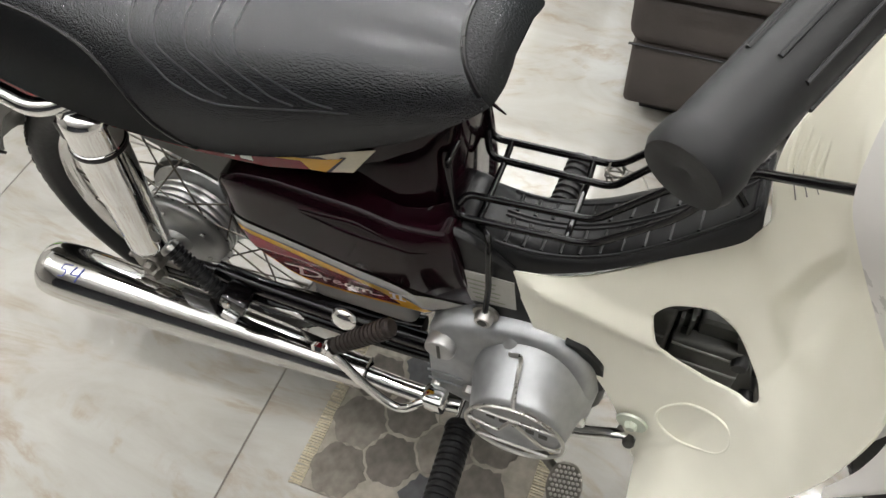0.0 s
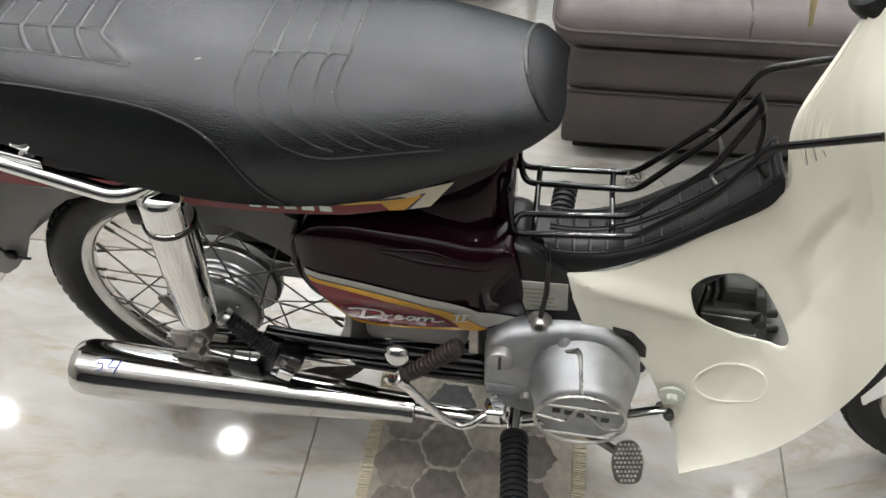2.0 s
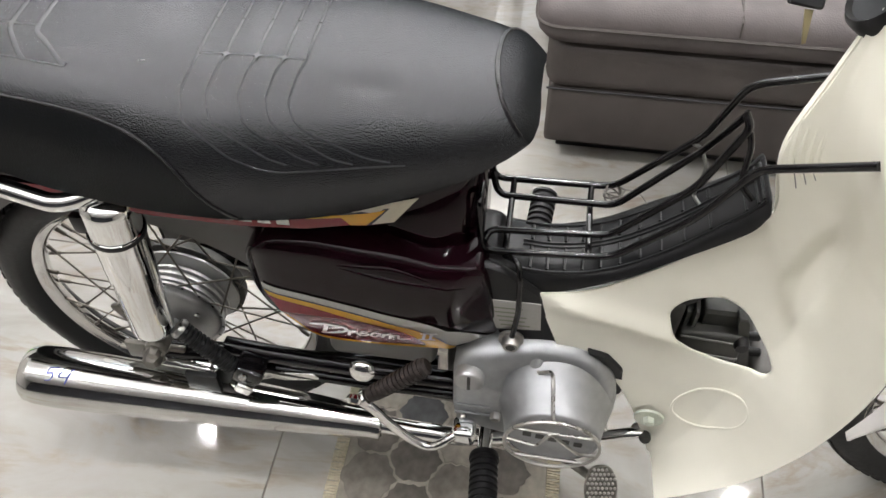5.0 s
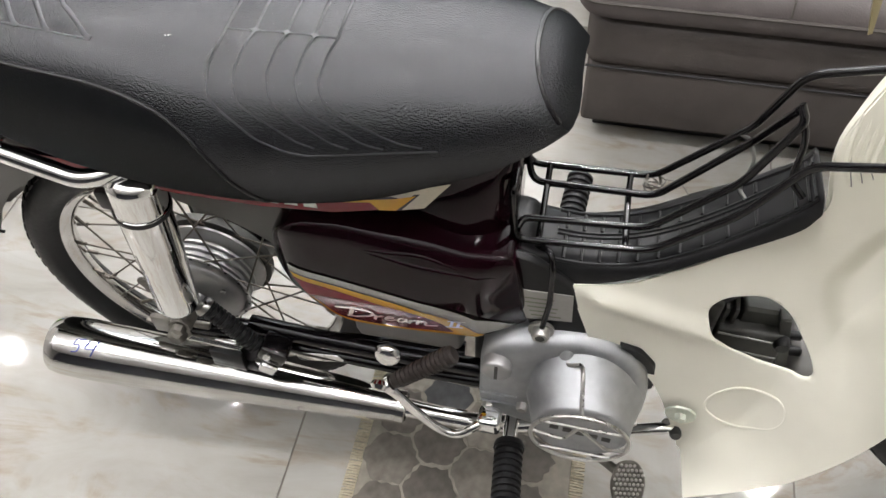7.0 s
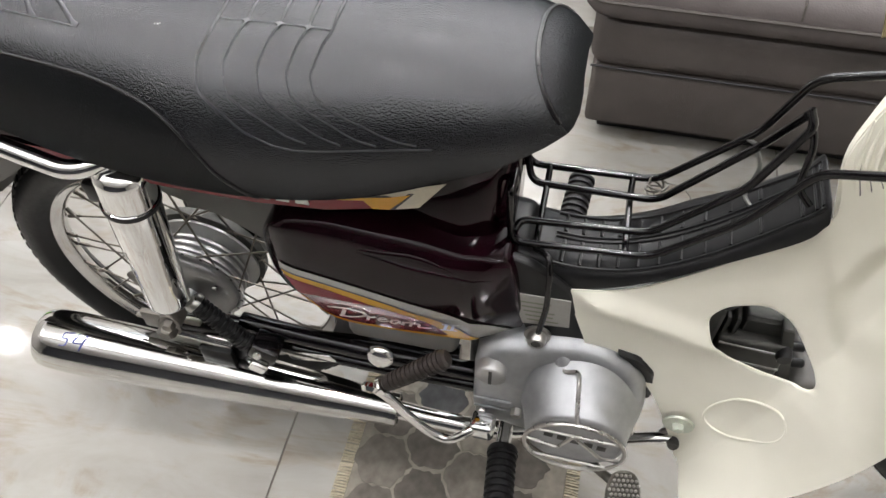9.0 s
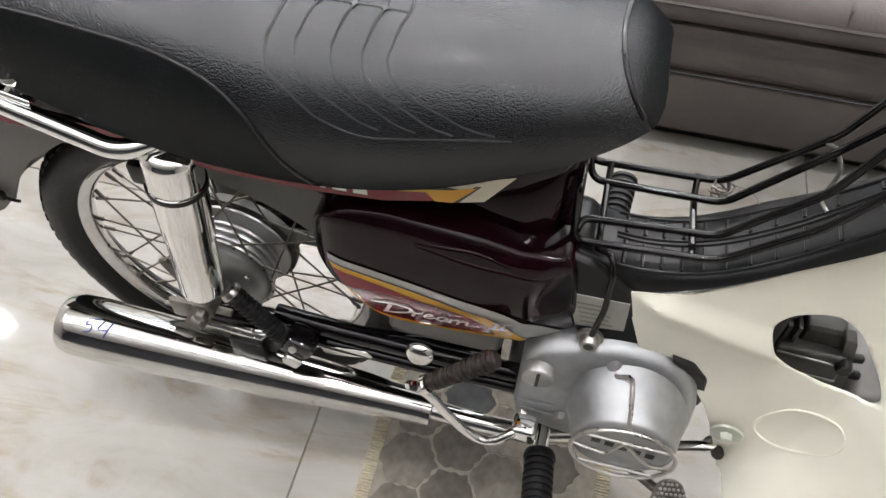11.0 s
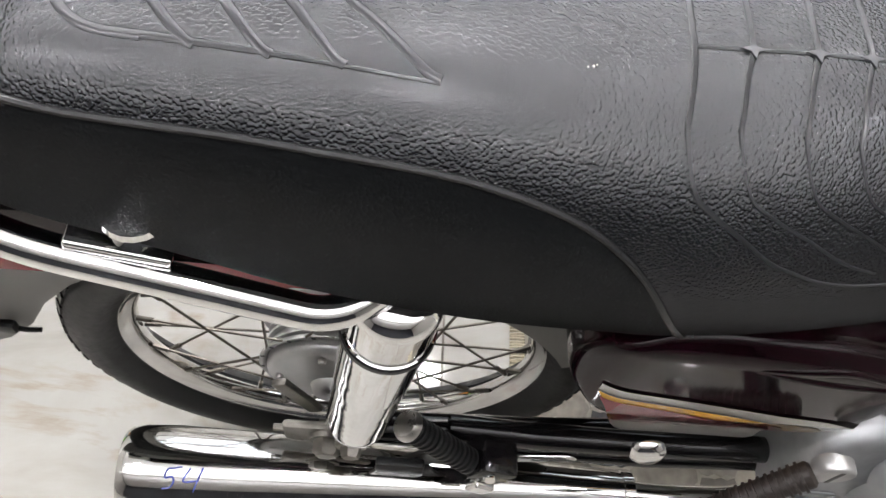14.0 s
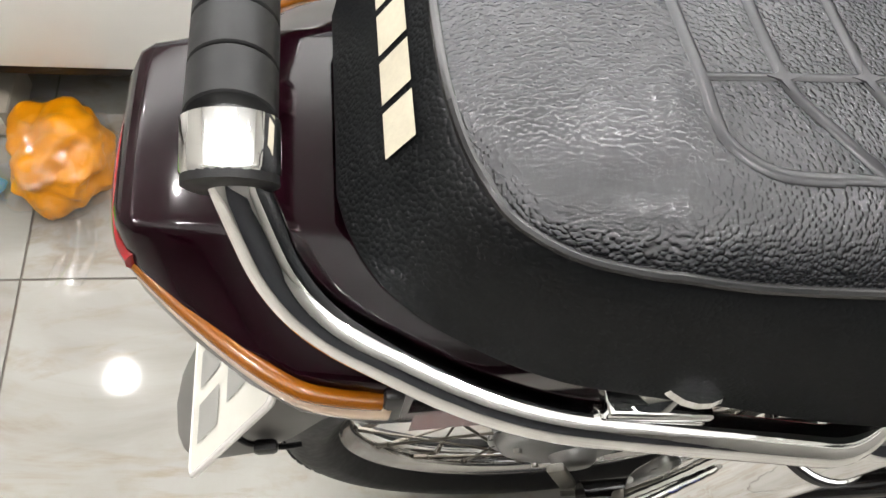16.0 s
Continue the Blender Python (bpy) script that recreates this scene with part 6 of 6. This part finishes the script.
    # white outer wing that wraps round the shield's edge
    edge = [(0.884, -0.203, 0.490), (0.888, -0.206, 0.525), (0.890, -0.210, 0.570), (0.884, -0.214, 0.640), (0.862, -0.216, 0.705), (0.826, -0.216, 0.772), (0.788, -0.214, 0.842), (0.772, -0.212, 0.880), (0.768, -0.205, 0.925), (0.772, -0.19, 0.96)]
    wing = [(0.888, -0.206, 0.492), (0.902, -0.214, 0.528), (0.920, -0.226, 0.585), (0.928, -0.240, 0.660), (0.915, -0.256, 0.735), (0.892, -0.270, 0.808), (0.868, -0.280, 0.88), (0.855, -0.282, 0.925), (0.848, -0.275, 0.97), (0.845, -0.25, 1.0)]
    a2, b2 = spline(edge, 6), spline(wing, 6)
    bm = bmesh.new()
    rr = []
    for p, q in zip(a2, b2):
        rr.append([bm.verts.new(p.lerp(q, v) + Vector((-0.004, -0.012, 0.004)) * math.sin(math.pi * v)) for v in [k / 10 for k in range(11)]])
    for r, t in zip(rr, rr[1:]):
        for k in range(10):
            bm.faces.new((r[k], r[k + 1], t[k + 1], t[k]))
    bmesh.ops.recalc_face_normals(bm, faces=bm.faces[:])
    bmesh.ops.solidify(bm, geom=bm.faces[:], thickness=0.003)
    part("outer_wing", bm, MAT_WHITE, s, "white outer wing of the leg shield")


leg_shield()


GRIP_IN = (0.741, 0.250, 1.076)


def front_end():
    f = part("steering_head", tube(spline([(0.80, 0, 0.93), (0.86, 0, 0.80), (0.93, 0, 0.66)], 5), 0.04, 18), MAT_CREAM, BIKE, "cream steering head cover")
    part("handlebar_cover", block((0.785, -0.075, 0.885), (0.90, 0.09, 0.985), 0.03, 4), MAT_CREAM, f)
    part("dial_bezel", turned([(0.0, 0.004), (0.026, 0.004), (0.030, 0.0), (0.034, 0.006), (0.034, 0.020), (0.0, 0.020)], (0.784, -0.030, 0.905), (0.8, 0, -0.6), 32), MAT_BLACK, f)
    for s in (-1, 1):
        part("fork_leg", tube([(0.93, s * 0.06, 0.68), (1.235, s * 0.075, 0.30)], 0.021, 16), MAT_CREAM, f)
        bar = part("handlebar", tube(bent([(0.82, s * 0.04, 0.965), (0.795, s * 0.13, 1.07), (GRIP_IN[0], s * GRIP_IN[1], GRIP_IN[2]), (0.682, s * 0.373, 1.0445)], 0.05), 0.011, 14), MAT_PAINT_BLACK, f)
        a, b = Vector((0.680, s * 0.378, 1.045)), Vector((GRIP_IN[0], s * GRIP_IN[1], GRIP_IN[2]))
        d = (b - a).normalized()
        part("grip", turned([(0.0, 0.002), (0.004, 0.0), (0.0135, 0.0), (0.0150, 0.003), (0.0150, 0.010), (0.0140, 0.013), (0.0140, 0.035), (0.0137, 0.038), (0.0137, 0.11), (0.017, 0.118), (0.017, 0.138)], a, d, 36), MAT_RUBBER, bar, "black rubber handlebar grip")
        for k in range(8):
            ang = 2 * math.pi * k / 8
            u = d.orthogonal().normalized()
            w = d.cross(u)
            e = u * math.cos(ang) + w * math.sin(ang)
            part("grip_rib", tube([a + d * 0.04 + e * 0.0137, a + d * 0.108 + e * 0.0137], 0.0010, 6), MAT_RUBBER, bar)
        part("switch_box", block((0.735, s * 0.205 - 0.026, 1.055), (0.79, s * 0.205 + 0.026, 1.11), 0.012, 3), MAT_BLACK, bar)
        part("mirror_stem", tube([(0.775, s * 0.16, 1.08), (0.80, s * 0.19, 1.20)], 0.005, 8), MAT_PAINT_BLACK, bar)
    secs = []
    for k in range(21):
        a = math.radians(20 + 150 * k / 20)
        r, w = 0.315, 0.055
        secs.append([Vector((1.257 + q * math.cos(a), y, 0.28 + q * math.sin(a))) for y, q in ((-w, r - 0.03), (-w * 0.9, r - 0.006), (-w * 0.5, r + 0.004), (w * 0.5, r + 0.004), (w * 0.9, r - 0.006), (w, r - 0.03), (w * 0.85, r - 0.010), (w * 0.5, r), (-w * 0.5, r), (-w * 0.85, r - 0.010))])
    skin("front_fender", secs, MAT_WHITE, "white plastic front fender", f)
    part("ignition_lock", rod((0.735, -0.03, 0.905), (0.755, -0.03, 0.93), 0.014, sides=18, bevel=0.002), MAT_BLACK, f)
    key = part("key_bow", slab(round_corners([(-0.016, -0.010), (0.014, -0.014), (0.016, 0.010), (-0.010, 0.014)], 0.004), 0.006, 0.002, Matrix.Translation((0.728, -0.034, 0.900)) @ pose(0, 0, 0, 50, 0, 0)), MAT_BLACK, f, "black plastic key bow")
    part("key_blade", slab([(-0.0015, -0.040), (0.0015, -0.039), (0.0035, -0.012), (-0.0035, -0.012)], 0.002, 0, Matrix.Translation((0.732, -0.034, 0.898)) @ pose(0, 0, 0, 50, 0, 0)), MAT_BRASS, key)


front_end()


# ---- things on the floor ----
def crumpled(name, label, category, at, size, mat, seed):
    """A soft bag: a ball pressed onto the floor and folded."""
    o = thing(name, label, category, at=at)
    bm = bmesh.new()
    bmesh.ops.create_icosphere(bm, subdivisions=5, radius=1.0)
    for v in bm.verts:
        n = noise.noise(v.co * 1.7 + Vector((seed, 0, 0))) * 0.40 + abs(noise.noise(v.co * 3.2 + Vector((0, seed, 0)))) * 0.16
        v.co *= 1 + n
        v.co = Vector((v.co.x * size[0], v.co.y * size[1], max(-0.82, v.co.z) * size[2] + 0.82 * size[2]))
    part("bag", bm, mat, o)
    return o


bag = crumpled("plastic_bag", "bright orange goods in a clear plastic bag", "bag", (-0.595, 0.462, 0.0), (0.070, 0.076, 0.056), MAT_BAG, 3.1)
bm = bmesh.new()
bmesh.ops.create_icosphere(bm, subdivisions=4, radius=1.0)
for v in bm.verts:
    v.co *= 1 + noise.noise(v.co * 2.1 + Vector((9, 0, 0))) * 0.25 + abs(noise.noise(v.co * 5.0)) * 0.2
    v.co = Vector((v.co.x * 0.082, v.co.y * 0.085 - 0.008, max(-0.8, v.co.z) * 0.062 + 0.051))
part("clear_film", bm, MAT_FILM, bag, "crinkled clear plastic film")
# the twisted neck of the bag, spread on the floor
bm = bmesh.new()
neck = [[Vector((0.02 + 0.05 * q + 0.012 * math.sin(3.1 * u), -0.075 - 0.11 * u, 0.004 + (0.026 * (1 - u) + 0.006) * (0.5 + 0.5 * math.sin(9.0 * q + 2.0 * u)))) for q in (k / 10 - 0.5 for k in range(11))] for u in (j / 8 for j in range(9))]
rows_of = [[bm.verts.new(c) for c in r] for r in neck]
for a, c in zip(rows_of, rows_of[1:]):
    for k in range(10):
        bm.faces.new((a[k], a[k + 1], c[k + 1], c[k]))
part("film_neck", bm, MAT_FILM, bag, "twisted neck of clear film")
crumpled("green_bag", "small bright green plastic bag on the floor", "bag", (-0.80, 0.36, 0.0), (0.07, 0.06, 0.05), MAT_GREEN, 7.7)
crumpled("blue_bag", "small folded light blue plastic bag on the floor", "bag", (-0.715, 0.425, 0.0), (0.036, 0.036, 0.016), MAT_BLUE_BAG, 5.2)
carton = thing("carton", "small grey cardboard carton with a white label", "box")
part("carton_body", block((-0.81, 0.525, 0.0), (-0.668, 0.63, 0.06), 0.003), MAT_CARTON, carton)
part("flap", block((-0.809, 0.523, 0.0605), (-0.670, 0.577, 0.0622), 0.0006), MAT_CARTON, carton)
part("label", block((-0.80, 0.5225, 0.012), (-0.68, 0.5245, 0.05), 0.0004), MAT_PLATE, carton, "white paper label")
b = thing("carton", "small grey cardboard carton on the floor", "box", at=(-0.79, 0.60, 0.0))
part("carton_body", block((-0.09, -0.06, 0.0), (0.09, 0.06, 0.11), 0.004), MAT_GREY, b)


def rug():
    """Flat-woven rug with hexagons under the engine."""
    x0, x1, y0, y1 = 0.258, 0.602, -0.262, 0.30
    m = speckle(material("rug_ground", (0.15, 0.13, 0.11), 0.95), (0.19, 0.172, 0.142), 0.40, 60.0, None, 0.8)
    o = tagged(part("rug", block((x0, y0, 0.0), (x1, y1, 0.006), 0.002), m), "small woven rug with grey and brown hexagons", "rug")
    shades = [(0.046, 0.046, 0.047), (0.088, 0.078, 0.066), (0.115, 0.103, 0.086), (0.165, 0.150, 0.125), (0.068, 0.062, 0.055), (0.135, 0.121, 0.100)]
    mats = [speckle(material("rug_wool", c, 0.95), c, 0.5, 55.0, None, 0.9) for c in shades]
    r = 0.050
    rng = random.Random(4)
    protos = []
    for mt in mats:
        rr = r * (0.90, 0.93, 0.99, 0.99, 0.94, 0.98)[len(protos)]
        bm = slab([(rr * (0.99 + 0.05 * math.sin(2.7 * k + len(protos))) * math.cos(math.radians(12 * k)) / max(abs(math.cos(math.radians((12 * k) % 60 - 30))) / 0.866, 1e-3), rr * (0.99 + 0.05 * math.sin(2.7 * k + len(protos))) * math.sin(math.radians(12 * k)) / max(abs(math.cos(math.radians((12 * k) % 60 - 30))) / 0.866, 1e-3)) for k in range(30)], 0.0014, 0.0006)
        me = bpy.data.meshes.new("hexagon")
        bm.to_mesh(me)
        bm.free()
        me.materials.append(mt)
        protos.append(me)
    i = 0
    x = x0 + 0.045
    while x < x1 - 0.03:
        y = y0 + 0.045 + (r * 0.866 if i % 2 else 0)
        while y < y1 - 0.03:
            h = new("hexagon", protos[rng.choice((0, 1, 1, 2, 2, 3, 3, 4, 5, 5))])
            h.parent = o
            h.location = (x, y, 0.0055)
            y += r * 1.732
        x += r * 1.5
        i += 1
    fr = speckle(material("rug_fringe", (0.34, 0.30, 0.22), 0.95), (0.34, 0.30, 0.22), 0.3, 200.0, None, 0.4)
    for s, xx in ((-1, x0), (1, x1)):
        bm = bmesh.new()
        for k in range(120):
            yy = y0 + (y1 - y0) * (k + 0.5) / 120
            tube([(xx, yy, 0.0045), (xx + s * 0.012, yy + rng.uniform(-0.001, 0.001), 0.004), (xx + s * 0.022, yy + rng.uniform(-0.002, 0.002), 0.0025)], 0.0022, 5, bm=bm)
        tagged(part("fringe", bm, fr, o), kind="stuff")


rug()

# marble tiles, each a piece of its own
JX = [X0 + 0.002, -3.03, -2.23, -1.432, -0.632, 0.136, 0.961, 1.761, 2.561, X1 - 0.002]
JY = [Y0 + 0.002, -3.71, -2.91, -2.11, -1.31, -0.51, 0.29, 1.10, 1.90, 2.70, 3.50, Y1 - 0.002]
for i in range(len(JX) - 1):
    for j in range(len(JY) - 1):
        g = 0.0014
        cx, cy = (JX[i] + JX[i + 1]) / 2, (JY[j] + JY[j + 1]) / 2
        hx, hy = (JX[i + 1] - JX[i]) / 2 - g, (JY[j + 1] - JY[j]) / 2 - g
        tile = part("tile", block((-hx, -hy, -0.0025), (hx, hy, 0.0), 0.0007, 1), MAT_MARBLE, FLOOR, smooth=False)
        tile.location = (cx, cy, 0.0)
